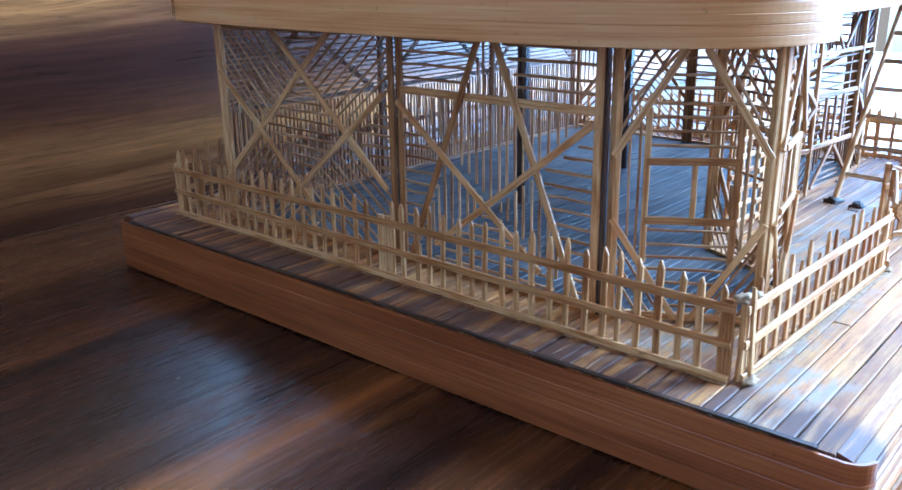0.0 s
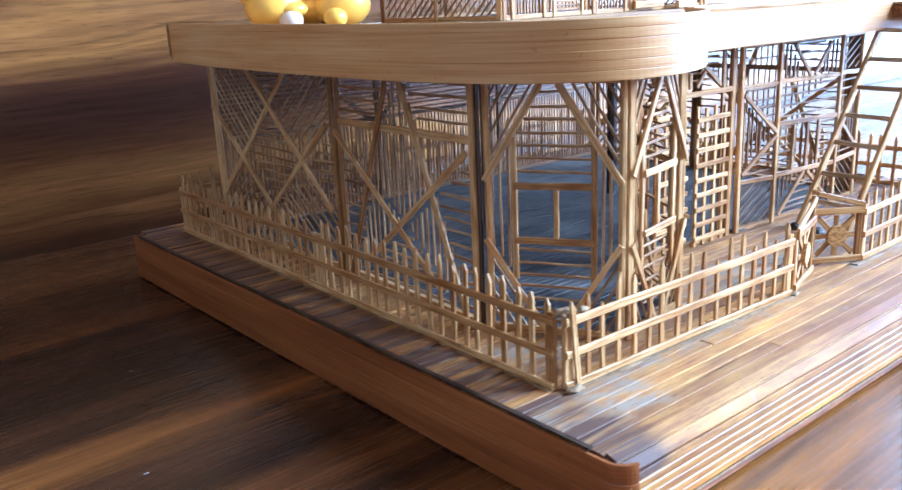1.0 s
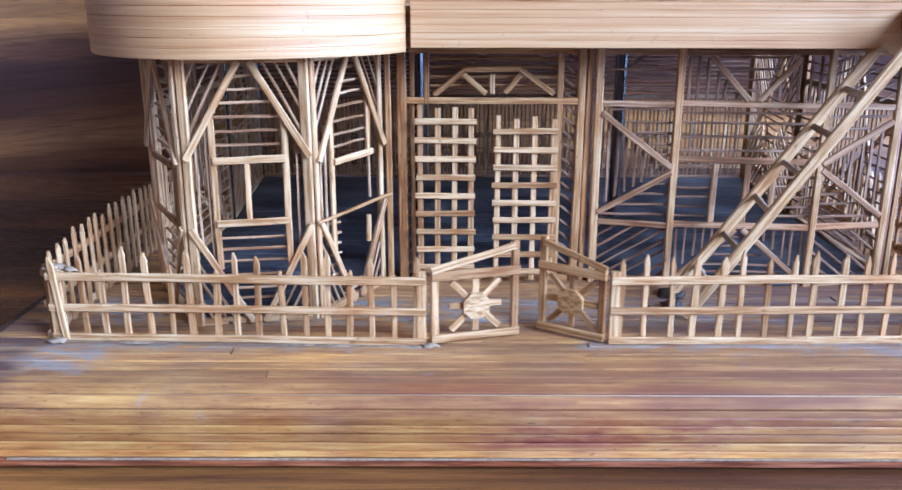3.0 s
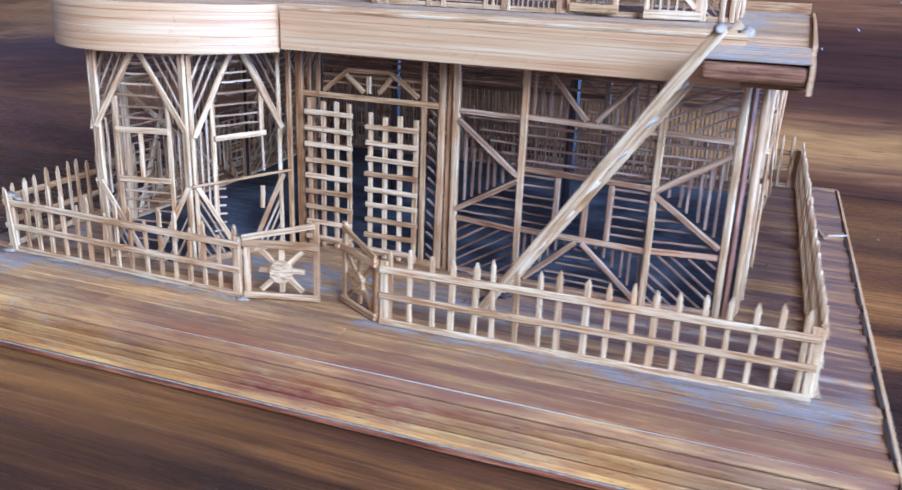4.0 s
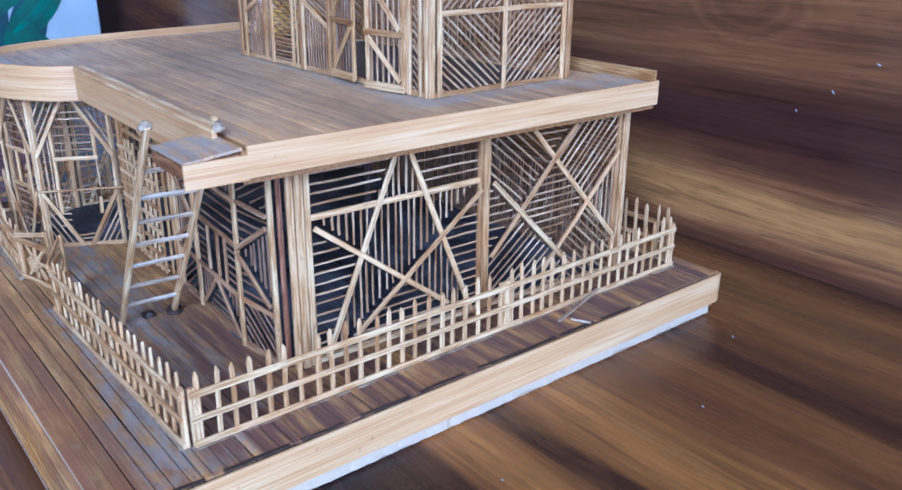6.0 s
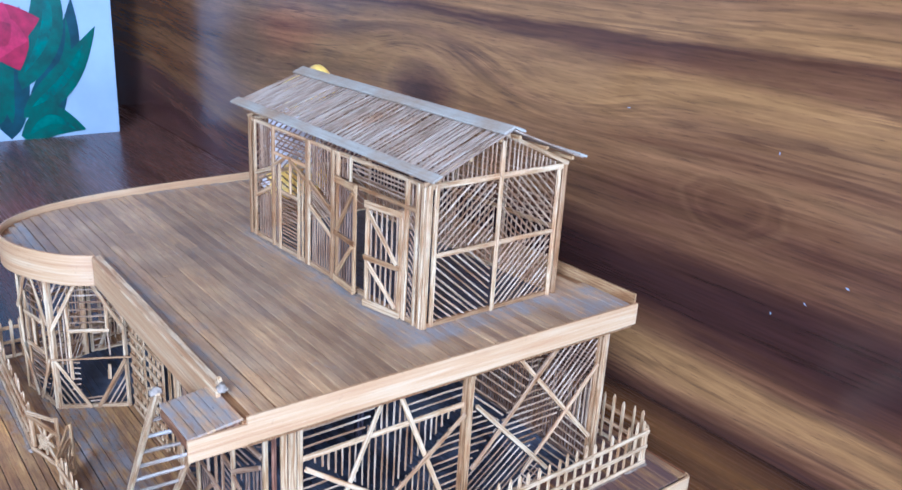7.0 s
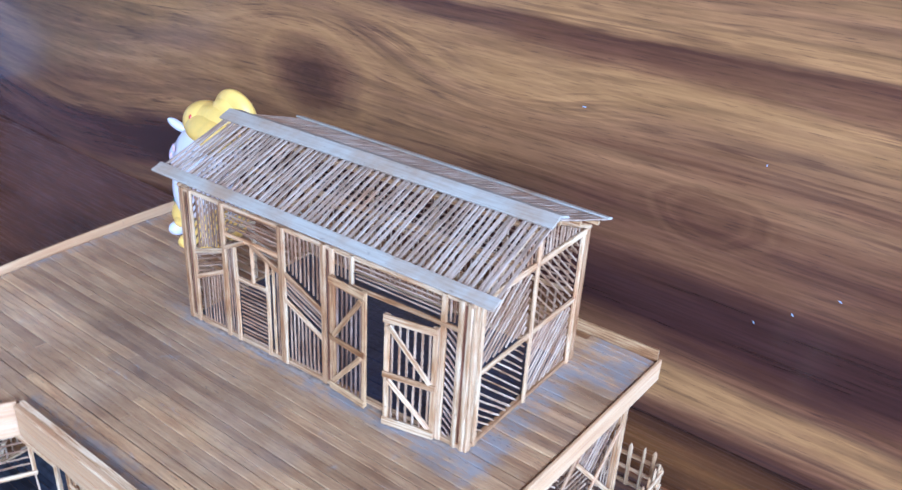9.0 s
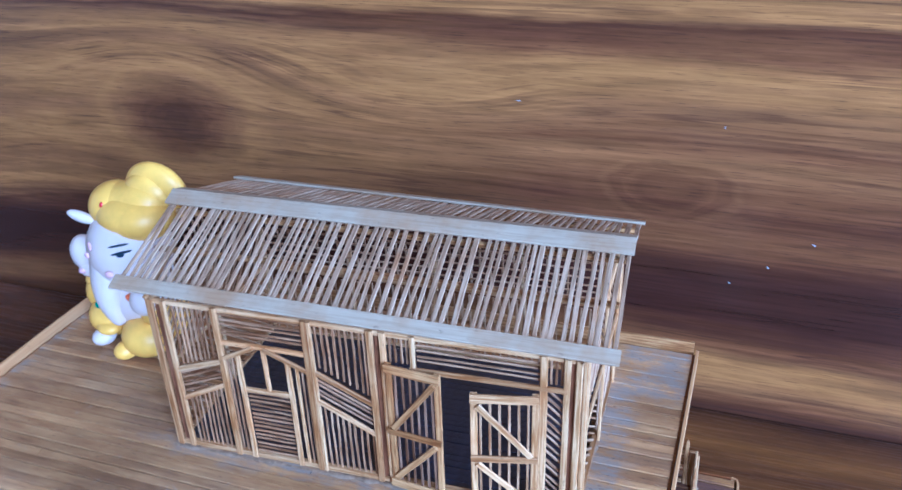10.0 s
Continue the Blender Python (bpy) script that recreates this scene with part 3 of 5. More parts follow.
board = tagged(empty("base_board", (BX0, BY0, TABLE_Z)), "thick rectangular base board clad in varnished bamboo strips", "base board")
bpy.context.view_layer.update()
inv_board = board.matrix_world.inverted()
core = bevel_box("foam_core", BX0 + 0.004, BX1 - 0.0022, BY0 + 0.004, BY1 - 0.011, TABLE_Z, -0.0022, 0.001, FOAM)
# dark sheet added over the foam so gaps between strips read dark
part("underlay", bevel_box("underlay", BX0 + 0.004, BX1 - 0.003, BY0 + 0.012, BY1 - 0.011, -0.00225, -0.0017, 0.0001, SEAM, 1), board, "dark sheet added under the strips so their gaps look dark", inv_board)
part("foam_core", core, board, "white foam core showing under the edge", inv_board)


def banded(name, pts, z0, z1, t, strips, mat, outward=1, lift=0.0):
    """A band of several thin strips laid edge on edge along a path of (x, y): a swept section with a groove at each joint."""
    prof = []
    n = strips
    for i in range(n):
        a, b = z0 + (z1 - z0) * i / n, z0 + (z1 - z0) * (i + 1) / n
        g = 0.07 * (b - a)
        prof += [(t - 0.00016, a), (t + 0.00006 * (i % 3 - 1), a + g), (t + 0.00006 * (i % 3 - 1), b - g), (t - 0.00016, b)]
    prof += [(0.0, z1), (0.0, z0)]
    k = len(prof)
    vs, fs = [], []
    m = len(pts)
    for i, p in enumerate(pts):
        a = Vector(pts[max(i - 1, 0)])
        b = Vector(pts[min(i + 1, m - 1)])
        d = (b - a).normalized()
        nrm = Vector((d.y, -d.x)) * outward
        for o, z in prof:
            q = Vector(p) + nrm * o
            vs.append((q.x, q.y, z + lift * max(0.0, min(1.0, (p[1] - 0.03) / 0.28))))
    for i in range(m - 1):
        for j in range(k):
            fs.append((i * k + j, i * k + (j + 1) % k, (i + 1) * k + (j + 1) % k, (i + 1) * k + j))
    fs += [tuple(range(k - 1, -1, -1)), tuple(range((m - 1) * k, m * k))]
    return mesh_of(name, vs, fs, mat)


def band_mat(name, cols, rough=0.4):
    """Strips of bamboo seen edge on: fine lines at constant height, tone changing slowly along the band."""
    m = Mat(name, rough, 0.4)
    pos = m.n("ShaderNodeNewGeometry").outputs["Position"]
    mp = m.n("ShaderNodeMapping")
    m.link(pos, mp.inputs["Vector"])
    mp.inputs["Scale"].default_value = (14, 14, 900)
    fibre = m.noise(mp.outputs["Vector"], 1, 3, 0.6)
    mq = m.n("ShaderNodeMapping")
    m.link(pos, mq.inputs["Vector"])
    mq.inputs["Scale"].default_value = (10, 10, 130)
    strip = m.noise(mq.outputs["Vector"], 1, 3, 0.55)
    fleck = m.noise(pos, 260, 3, 0.6)
    col = m.ramp(m.math("ADD", m.math("MULTIPLY", fibre, 0.5), m.math("MULTIPLY", strip, 0.5)), [(0.3, cols[0]), (0.5, cols[1]), (0.7, cols[2])])
    col = m.mix(m.math("MULTIPLY", m.step(fleck, 0.66, 0.75), 0.45), col, tuple(0.45 * c for c in cols[0]))
    return m.done(col, fibre, 0.4, 0.0004)


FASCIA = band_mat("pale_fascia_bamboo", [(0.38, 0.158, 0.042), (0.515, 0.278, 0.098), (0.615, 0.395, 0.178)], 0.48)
# redder than FASCIA, and darkened: the left side's shade is in the colour
SIDEBAND = band_mat("shaded_edge_bamboo", [(0.11, 0.03, 0.0075), (0.225, 0.072, 0.018), (0.34, 0.132, 0.037)], 0.35)


def arc(cx, cy, r, a0, a1, n):
    return [(cx + r * math.cos(radians(a0 + (a1 - a0) * i / n)), cy + r * math.sin(radians(a0 + (a1 - a0) * i / n))) for i in range(n + 1)]


R = 0.007
left_path = [(left_at(0.353) + 0.009, 0.3535), (left_at(0.353) + 0.004, 0.3525), (left_at(0.353) + 0.0018, 0.3495), (left_at(0.34) + 0.0015, 0.345)] + [(BX0 + 0.0015, BY0 + R)] + arc(BX0 + R + 0.0015, BY0 + R, R, 180, 262, 8)
left_path.reverse()
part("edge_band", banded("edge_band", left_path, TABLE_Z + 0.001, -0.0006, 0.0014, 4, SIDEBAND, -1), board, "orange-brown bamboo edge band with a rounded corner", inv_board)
right_path = [(BX1 - 0.002, BY0 + 0.002), (BX1 - 0.002, BY1 - 0.005), (BX1 - 0.0027, BY1 - 0.002), (BX1 - 0.006, BY1 - 0.0006)]
part("edge_band", banded("edge_band", right_path, -0.0207, -0.0008, 0.0015, 3, FASCIA, 1), board, "pale bamboo edge band above bare foam", inv_board)
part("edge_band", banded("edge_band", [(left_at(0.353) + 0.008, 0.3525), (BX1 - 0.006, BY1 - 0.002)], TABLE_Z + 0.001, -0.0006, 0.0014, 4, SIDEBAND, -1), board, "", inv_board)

# dark line where the strips meet the edge band
bar("glue_seam", (left_at(BY0 + 0.014) + 0.0026, BY0 + 0.014, 0.0003), (left_at(0.343) + 0.0026, 0.343, 0.0003), 0.0022, 0.0007, SEAM, board, (0, 0, 1), "dark line along the edge band", wiggle=0.0003)
for k in range(9):
    y0 = -0.036 + 0.035 * k + random.uniform(0, 0.01)
    bar("glue_seam", (BX1 - 0.0034, y0, 0.0001), (BX1 - 0.0034, y0 + random.uniform(0.018, 0.033), 0.0001), random.uniform(0.0012, 0.0022), 0.0008, SEAM, board, (0, 0, 1), wiggle=0.0004)


def foam_edge(x, y0, y1, z0, z1, t):
    """The torn lower edge of the foam, standing a little proud under the band."""
    vs, fs, n = [], [], 130
    for i in range(n + 1):
        y = y0 + (y1 - y0) * i / n
        chip = max(0.0, noise.noise(Vector((y * 90, 1.3, 0)))) * 0.0022 + max(0.0, noise.noise(Vector((y * 420, 4.3, 0)))) * 0.0012
        out = t * (0.75 + 0.5 * noise.noise(Vector((y * 160, 8.1, 0))))
        vs += [(x, y, z1), (x + out, y, z1), (x + out * 1.1, y, z0 + 0.0015 + chip), (x + out * 0.3, y, z0 + 0.0004 + chip * 0.6), (x, y, z0 + 0.0004)]
    for i in range(n):
        fs += [(5 * i + j, 5 * i + j + 1, 5 * i + j + 6, 5 * i + j + 5) for j in range(4)]
    part("foam_edge", mesh_of("foam_edge", vs, fs, FOAM), board, "torn white foam edge below the band", inv_board)


foam_edge(BX1 - 0.0024, BY0 + 0.004, BY1 - 0.012, TABLE_Z, -0.0205, 0.0018)
# strips of the top, along x, then over the rounded front edge and down the front face
deck_rows = []
y = BY1 - 0.004
while y > BY0 + 0.012:
    w = random.uniform(0.004, 0.0066)
    deck_rows.append((y - w / 2, w))
    y -= w + random.choice((0.0002, 0.0003, 0.0006))
for yc, w in deck_rows:
    cuts = sorted([left_at(yc) + 0.0024 + (0.0 if yc < 0.346 else 0.006), BX1 - 0.0035] + [random.uniform(0.02, 0.38) for _ in range(random.choice((0, 1, 1)))])
    for a, b in zip(cuts, cuts[1:]):
        if b - a > 0.01:
            zz = random.uniform(-0.0013, -0.0006)
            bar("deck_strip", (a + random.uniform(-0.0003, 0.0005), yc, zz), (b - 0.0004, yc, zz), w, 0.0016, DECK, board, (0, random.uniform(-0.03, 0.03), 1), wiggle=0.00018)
LIP = bamboo("reddish_bottom_strip", (0.32, 0.12, 0.045), (0.22, 0.07, 0.022), (0.12, 0.035, 0.012))
bar("glue_seam", (BX0 + 0.03, BY0 - 0.0009, -0.0234), (BX1 - 0.004, BY0 - 0.0009, -0.0234), 0.0008, 0.0007, GLUE, board, (0, -1, 0), "thin pale line of glue above the bottom strip", wiggle=0.0003)
for i in range(9):
    # front edge: quarter round, then the upright face
    s = i / 8.0
    if i < 3:
        a = radians(18 + 30 * i)
        yc, zc, nrm = BY0 + 0.0105 - 0.0095 * math.sin(a), -0.0105 + 0.0095 * math.cos(a), (0, -math.sin(a), math.cos(a))
        w = 0.0048
    else:
        yc, zc, nrm, w = BY0 + 0.0004 * (i % 2), -0.0095 - 0.0031 * (i - 3), (0, -1, 0.02), 0.0029
    if zc > TABLE_Z + 0.001:
        bar("edge_strip", (BX0 + 0.004, yc, zc), (BX1 - 0.0025, yc, zc), w, 0.0017, (LIP if i == 8 else EDGE) if i > 2 else DECK, board, nrm, wiggle=0.0002)

# ---- house: walls ----
H = 0.1075
house = tagged(empty("model_house", (0.19, 0.18, 0.0)), "handmade bamboo model house with lattice walls and flat roof", "model house")
bpy.context.view_layer.update()
pL1, pL2, pL3 = (0.0165, 0.305), (0.0255, 0.181), (0.023, 0.0645)
pC, pC2, pD = (0.0525, 0.0135), (0.101, 0.0225), (0.1245, 0.068)
pE1, pE2, pE3 = (0.134, 0.073), (0.2135, 0.072), (0.2215, 0.071)
pF2, pF3, pFC = (0.2565, 0.069), (0.3205, 0.065), (0.3535, 0.0675)
pR1, pR2, pR3 = (0.3625, 0.0805), (0.364, 0.1975), (0.3715, 0.307)


def post(p, w=0.0035, t=0.0035, z0=0.0, z1=H, mat=BAMBOO, thing=None, turn=0.0, label=""):
    nrm = (math.sin(radians(turn)), -math.cos(radians(turn)), 0)
    bar("post", (p[0], p[1], z0), (p[0] + random.uniform(-0.0006, 0.0006), p[1], z1), w, t, mat, thing or house, nrm, label)


def post_pair(p, d, gap=0.0048, w=0.0034, dark=True, slot=None, **kw):
    """Two strips side by side with a dark stick in the slot between."""
    for s in (-1, 1):
        post((p[0] + d[0] * gap * s / 2, p[1] + d[1] * gap * s / 2), w, 0.0022, turn=math.degrees(math.atan2(d[1], d[0])), **kw)
    if dark:
        post((p[0] + d[1] * 0.0012, p[1] - d[0] * -0.0012), 0.0022, 0.0012, mat=slot or BAMBOO_WARM, turn=math.degrees(math.atan2(d[1], d[0])), **kw)


# near-black, for the left slots and the inner posts
NEAR_BLACK = bamboo("near_black_post", (0.07, 0.05, 0.05), (0.045, 0.03, 0.03), (0.025, 0.016, 0.015), 0.16, 0.2, 0.9)
REDDISH = bamboo("red_brown_post", (0.26, 0.115, 0.05), (0.17, 0.068, 0.027), (0.1, 0.037, 0.014))


def side_panel_front(a, b, side):
    """The A-shaped braces with a shallow cross: the half of a side wall nearer the front."""
    P = Panel(house, a, b, 0.0, H, side=side)
    L = P.L
    P.beam(0, 0.0815, L, 0.0815, 0.0034, 0.0008)
    P.beam(0.46 * L, H - 0.002, 0.05 * L, 0.002, 0.0031, 0.0024)
    P.beam(0.55 * L, H - 0.002, 0.95 * L, 0.002, 0.0031, 0.0024)
    P.beam(0.005 * L, 0.0765, 0.78 * L, 0.0125, 0.0029, 0.0036)
    P.beam(0.995 * L, 0.0765, 0.22 * L, 0.0125, 0.0029, 0.0042)
    P.fill([(0, 0.084), (0.35 * L, 0.084), (0.45 * L, H - 0.002), (0, H - 0.002)], 0, 0.0056)
    P.fill([(0.65 * L, 0.084), (L, 0.084), (L, H - 0.002), (0.56 * L, H - 0.002)], 0, 0.0056)
    P.fill([(0.36 * L, 0.083), (0.64 * L, 0.083), (0.54 * L, H - 0.002), (0.47 * L, H - 0.002)], 90, 0.0042)
    P.fill([(0.03 * L, 0.08), (0.97 * L, 0.08), (0.5 * L, 0.036)], 90, 0.0043)
    P.fill([(0.5 * L, 0.034), (0.77 * L, 0.0115), (0.84 * L, 0.002), (0.16 * L, 0.002), (0.23 * L, 0.0115)], 0, 0.005)
    P.fill([(0.255 * L, 0.053), (0.48 * L, 0.0355), (0.09 * L, 0.003), (0.06 * L, 0.003)], 90, 0.0043)
    P.fill([(0.745 * L, 0.053), (0.52 * L, 0.0355), (0.91 * L, 0.003), (0.94 * L, 0.003)], 90, 0.0043)
    P.fill([(0, 0.073), (0.25 * L, 0.054), (0.06 * L, 0.002), (0, 0.002)], 0, 0.0056)
    P.fill([(L, 0.073), (0.75 * L, 0.054), (0.94 * L, 0.002), (L, 0.002)], 0, 0.0056)
    return P


def side_panel_back(a, b, side):
    """Two long crossing diagonals and two short ones, with sticks raked in every field: the half nearer the back. u runs to the back."""
    P = Panel(house, a, b, 0.0, H, side=side)
    L = P.L
    P.beam(0.3 * L, H - 0.002, 0.99 * L, 0.026, 0.003, 0.0024)
    P.beam(0.62 * L, H - 0.002, 0.005 * L, 0.033, 0.003, 0.0036)
    P.beam(0.005 * L, 0.079, 0.62 * L, 0.014, 0.003, 0.0042)
    P.beam(0.99 * L, 0.083, 0.42 * L, 0.016, 0.003, 0.003)
    P.fill([(0, H - 0.003), (0.29 * L, H - 0.003), (0.46 * L, 0.087), (0.2 * L, 0.058), (0, 0.08)], -40, 0.0046)
    P.fill([(0.64 * L, H - 0.003), (L, H - 0.003), (L, 0.086), (0.75 * L, 0.056), (0.47 * L, 0.088)], 48, 0.0042)
    P.fill([(0.46 * L, 0.086), (0.73 * L, 0.055), (0.46 * L, 0.03), (0.22 * L, 0.057)], 2, 0.0046)
    P.fill([(0.32 * L, H - 0.003), (0.6 * L, H - 0.003), (0.46 * L, 0.09)], 0, 0.0046)
    P.fill([(0, 0.076), (0.2 * L, 0.056), (0, 0.035)], 0, 0.005)
    P.fill([(0, 0.031), (0.2 * L, 0.055), (0.58 * L, 0.016), (0.6 * L, 0.003), (0, 0.003)], 40, 0.0048)
    P.fill([(L, 0.08), (0.77 * L, 0.056), (L, 0.028)], 90, 0.004)
    P.fill([(0.76 * L, 0.053), (L, 0.025), (L, 0.003), (0.45 * L, 0.003), (0.44 * L, 0.016)], -42, 0.0044)
    return P


def bay_panel(a, b, broken=False, up=0.0, mull=0.53):
    """A window panel of the bay: pointed braces above and below, a two-light window between."""
    P = Panel(house, a, b, 0.0, H)
    L = P.L
    ang = math.degrees(math.atan2(H - 0.066, 0.42 * L))
    ang2 = math.degrees(math.atan2(0.041, 0.44 * L))
    P.beam((0.43 if not up else 0.465) * L, H - 0.002, 0.02 * L, 0.066 + 0.7 * up, 0.0028, 0.0026)
    P.beam(0.55 * L, H - 0.002, 0.98 * L, 0.066 + 0.7 * up, 0.0028, 0.0026)
    P.beam(0.02 * L, 0.041, 0.46 * L, 0.001, 0.0026, 0.0026)
    P.beam(0.98 * L, 0.041, 0.56 * L, 0.001, 0.0026, 0.0026)
    P.beam(0.23 * L, 0.024, 0.23 * L, 0.084, 0.0025, 0.001)
    P.beam(0.23 * L, 0.064 + up, 0.79 * L, 0.0645 + up, 0.0028, 0.0022)
    if broken:
        # the lower right of this window has come away: a loose stick bridges the gap and another hangs
        bar("strip", P.at(-0.002, 0.0415, 0.003), P.at(L + 0.003, 0.0428, 0.0034), 0.0014, 0.0012, BAMBOO, P.ob, P.n)
        bar("strip", P.at(0.74 * L, 0.088, 0.001), P.at(0.77 * L, 0.044, 0.0012), 0.0013, 0.001, STICK, P.ob, P.n)
        bar("strip", P.at(0.76 * L, 0.084, 0.001), P.at(0.76 * L, 0.064, 0.001), 0.0025, 0.0015, BAMBOO, P.ob, P.n)
        bar("strip", P.at(0.75 * L, 0.036, 0.001), P.at(0.74 * L, 0.024, 0.001), 0.0024, 0.0015, BAMBOO, P.ob, P.n)
        for k in range(6):
            z = 0.038 - 0.0045 * k
            bar("stick", P.at(0.2 * L, z, 0), P.at((0.33 + 0.03 * random.random()) * L, z - 0.0006, 0), 0.0011, 0.0009, STICK, P.ob, P.n)
        P.fill([(0.36 * L, 0.003), (0.66 * L, 0.003), (0.66 * L, 0.011), (0.36 * L, 0.011)], 3, 0.0035)
    else:
        P.beam(0.79 * L, 0.024, 0.79 * L, 0.084, 0.0025, 0.001)
        P.beam(0.23 * L, 0.041 + 0.5 * up, 0.79 * L, 0.0412 + 0.5 * up, 0.0028, 0.0022)
        P.beam(mull * L, 0.042 + 0.5 * up, mull * L, 0.0635 + up, 0.0022, 0.0016)
        P.fill([(0.24 * L, 0.039 + 0.5 * up), (0.78 * L, 0.039 + 0.5 * up), (0.78 * L, 0.02), (0.6 * L, 0.002), (0.42 * L, 0.002), (0.24 * L, 0.02)], 0, 0.0052)
        P.fill([(0.8 * L, 0.084), (L, 0.066), (L, 0.041), (0.8 * L, 0.026)], 90, 0.0036)
    P.fill([(0.24 * L, 0.067 + up), (0.78 * L, 0.067 + up), (0.78 * L, 0.084), (0.56 * L, H - 0.002), (0.42 * L, H - 0.002), (0.24 * L, 0.084)], 0, 0.0052)
    P.fill([(0.02 * L, H - 0.002), (0.4 * L, H - 0.002), (0.02 * L, 0.069)], ang, 0.0042)
    P.fill([(0.98 * L, H - 0.002), (0.58 * L, H - 0.002), (0.98 * L, 0.069)], -ang, 0.0042)
    P.fill([(0.02 * L, 0.038), (0.42 * L, 0.002), (0.02 * L, 0.002)], -ang2, 0.0036)
    P.fill([(0.98 * L, 0.038), (0.6 * L, 0.002), (0.98 * L, 0.002)], ang2, 0.0036)
    P.fill([(0, 0.064), (0.22 * L, 0.083), (0.22 * L, 0.026), (0, 0.041)], 90, 0.0036)
    return P


side_panel_front((pL3[0], pL3[1] + 0.006), (pL2[0], pL2[1] - 0.004), -1)
side_panel_back((pL2[0], pL2[1] + 0.004), pL1, -1)
side_panel_front((pR1[0], pR1[1] + 0.004), (pR2[0], pR2[1] - 0.004), 1)
side_panel_back((pR2[0], pR2[1] + 0.004), (pR3[0], pR3[1] - 0.003), 1)
bay_panel(pL3, pC)
bay_panel(pC, pC2, up=0.0038, mull=0.485)
bay_panel(pC2, pD, broken=True)
post_pair(pL1, (0.05, 1), 0.004, slot=NEAR_BLACK)
post_pair(pL2, (0, 1), 0.0056, slot=NEAR_BLACK)
post((pL3[0] - 0.0012, pL3[1] + 0.005), 0.0034, 0.0022, turn=90)
post((pL3[0] - 0.0008, pL3[1] + 0.0022), 0.0026, 0.0014, turn=80, mat=NEAR_BLACK)
post((pL3[0] + 0.0015, pL3[1] - 0.001), 0.0062, 0.0026, turn=55)
post((pC[0] - 0.0013, pC[1] + 0.0007), 0.0034, 0.002, turn=62)
post((pC[0] + 0.0016, pC[1] - 0.0008), 0.0036, 0.002, turn=-10)
post((pC2[0] - 0.0016, pC2[1] - 0.0009), 0.0038, 0.002, turn=-13)
post((pC2[0] + 0.0012, pC2[1] + 0.001), 0.0034, 0.002, turn=-62)
post((pD[0] - 0.0004, pD[1] - 0.001), 0.0034, 0.0022, turn=-60)
post_pair(pR2, (0, 1), 0.0056)
post_pair((pR3[0], pR3[1]), (0.03, 1), 0.0048, dark=False)
post((pR3[0] + 0.001, pR3[1] + 0.0045), 0.003, 0.002, turn=100)
post((pR1[0] - 0.0005, pR1[1] - 0.0062), 0.0036, 0.0026, turn=80)
post((pR1[0] + 0.0006, pR1[1] - 0.0018), 0.0046, 0.0022, turn=90)
post((pR1[0] + 0.0004, pR1[1] + 0.0028), 0.0034, 0.0024, turn=90)
post((pFC[0] + 0.0006, pFC[1]), 0.0034, 0.0026)
post((pFC[0] + 0.0042, pFC[1] + 0.0034), 0.0026, 0.0018, mat=REDDISH, turn=40)
post((pE1[0] - 0.006, pE1[1] - 0.002), 0.0028, 0.002, mat=BAMBOO_WARM)
post((pE1[0], pE1[1] - 0.001), 0.0044, 0.0026, mat=BAMBOO_WARM)
post((pE1[0] + 0.0046, pE1[1] + 0.001), 0.002, 0.0016, mat=BAMBOO_WARM)
post((pE2[0], pE2[1] - 0.0006), 0.0036, 0.0026)
post((pE2[0] + 0.0038, pE2[1] + 0.0006), 0.0028, 0.0016, mat=BAMBOO_WARM)
post((pE3[0] + 0.0006, pE3[1] - 0.0006), 0.0038, 0.0026)
post((pF2[0], pF2[1] - 0.0012), 0.0034, 0.0022)
post((pF3[0], pF3[1] - 0.0012), 0.0034, 0.0022)

# front wall, door bay: arched transom over two lattice doors
P = Panel(house, (0.1375, 0.0735), (0.2125, 0.0725), 0.0, H, mat=BAMBOO_WARM)
L = P.L
P.beam(-0.004, 0.0845, L, 0.0845, 0.003, 0.0018)
P.beam(0.0075, 0.083, 0.0075, H - 0.002, 0.0026, 0.0018)
P.beam(0.067, 0.003, 0.067, H - 0.002, 0.0028, 0.0018)
P.beam(0.0045, 0.003, 0.0045, 0.084, 0.002, 0.001)
for a, b in (((0.011, 0.087), (0.025, 0.098)), ((0.025, 0.098), (0.049, 0.0985)), ((0.049, 0.0985), (0.064, 0.0875)), ((0.0235, 0.0965), (0.034, 0.0875)), ((0.0495, 0.096), (0.0425, 0.088))):
    P.beam(*a, *b, 0.0024, 0.0022)
P.beam(0.0368, 0.0875, 0.0368, 0.096, 0.0024, 0.0022, mat=BAMBOO)
P.fill([(0.009, 0.088), (0.066, 0.088), (0.066, H - 0.002), (0.009, H - 0.002)], 0, 0.0042, out=-0.0016, mat=BAMBOO_WARM)
P.fill([(0.069, 0.003), (L, 0.003), (L, H - 0.002), (0.069, H - 0.002)], -38, 0.0046)
P.fill([(-0.003, 0.003), (0.004, 0.003), (0.004, 0.083), (-0.003, 0.083)], 32, 0.0046)


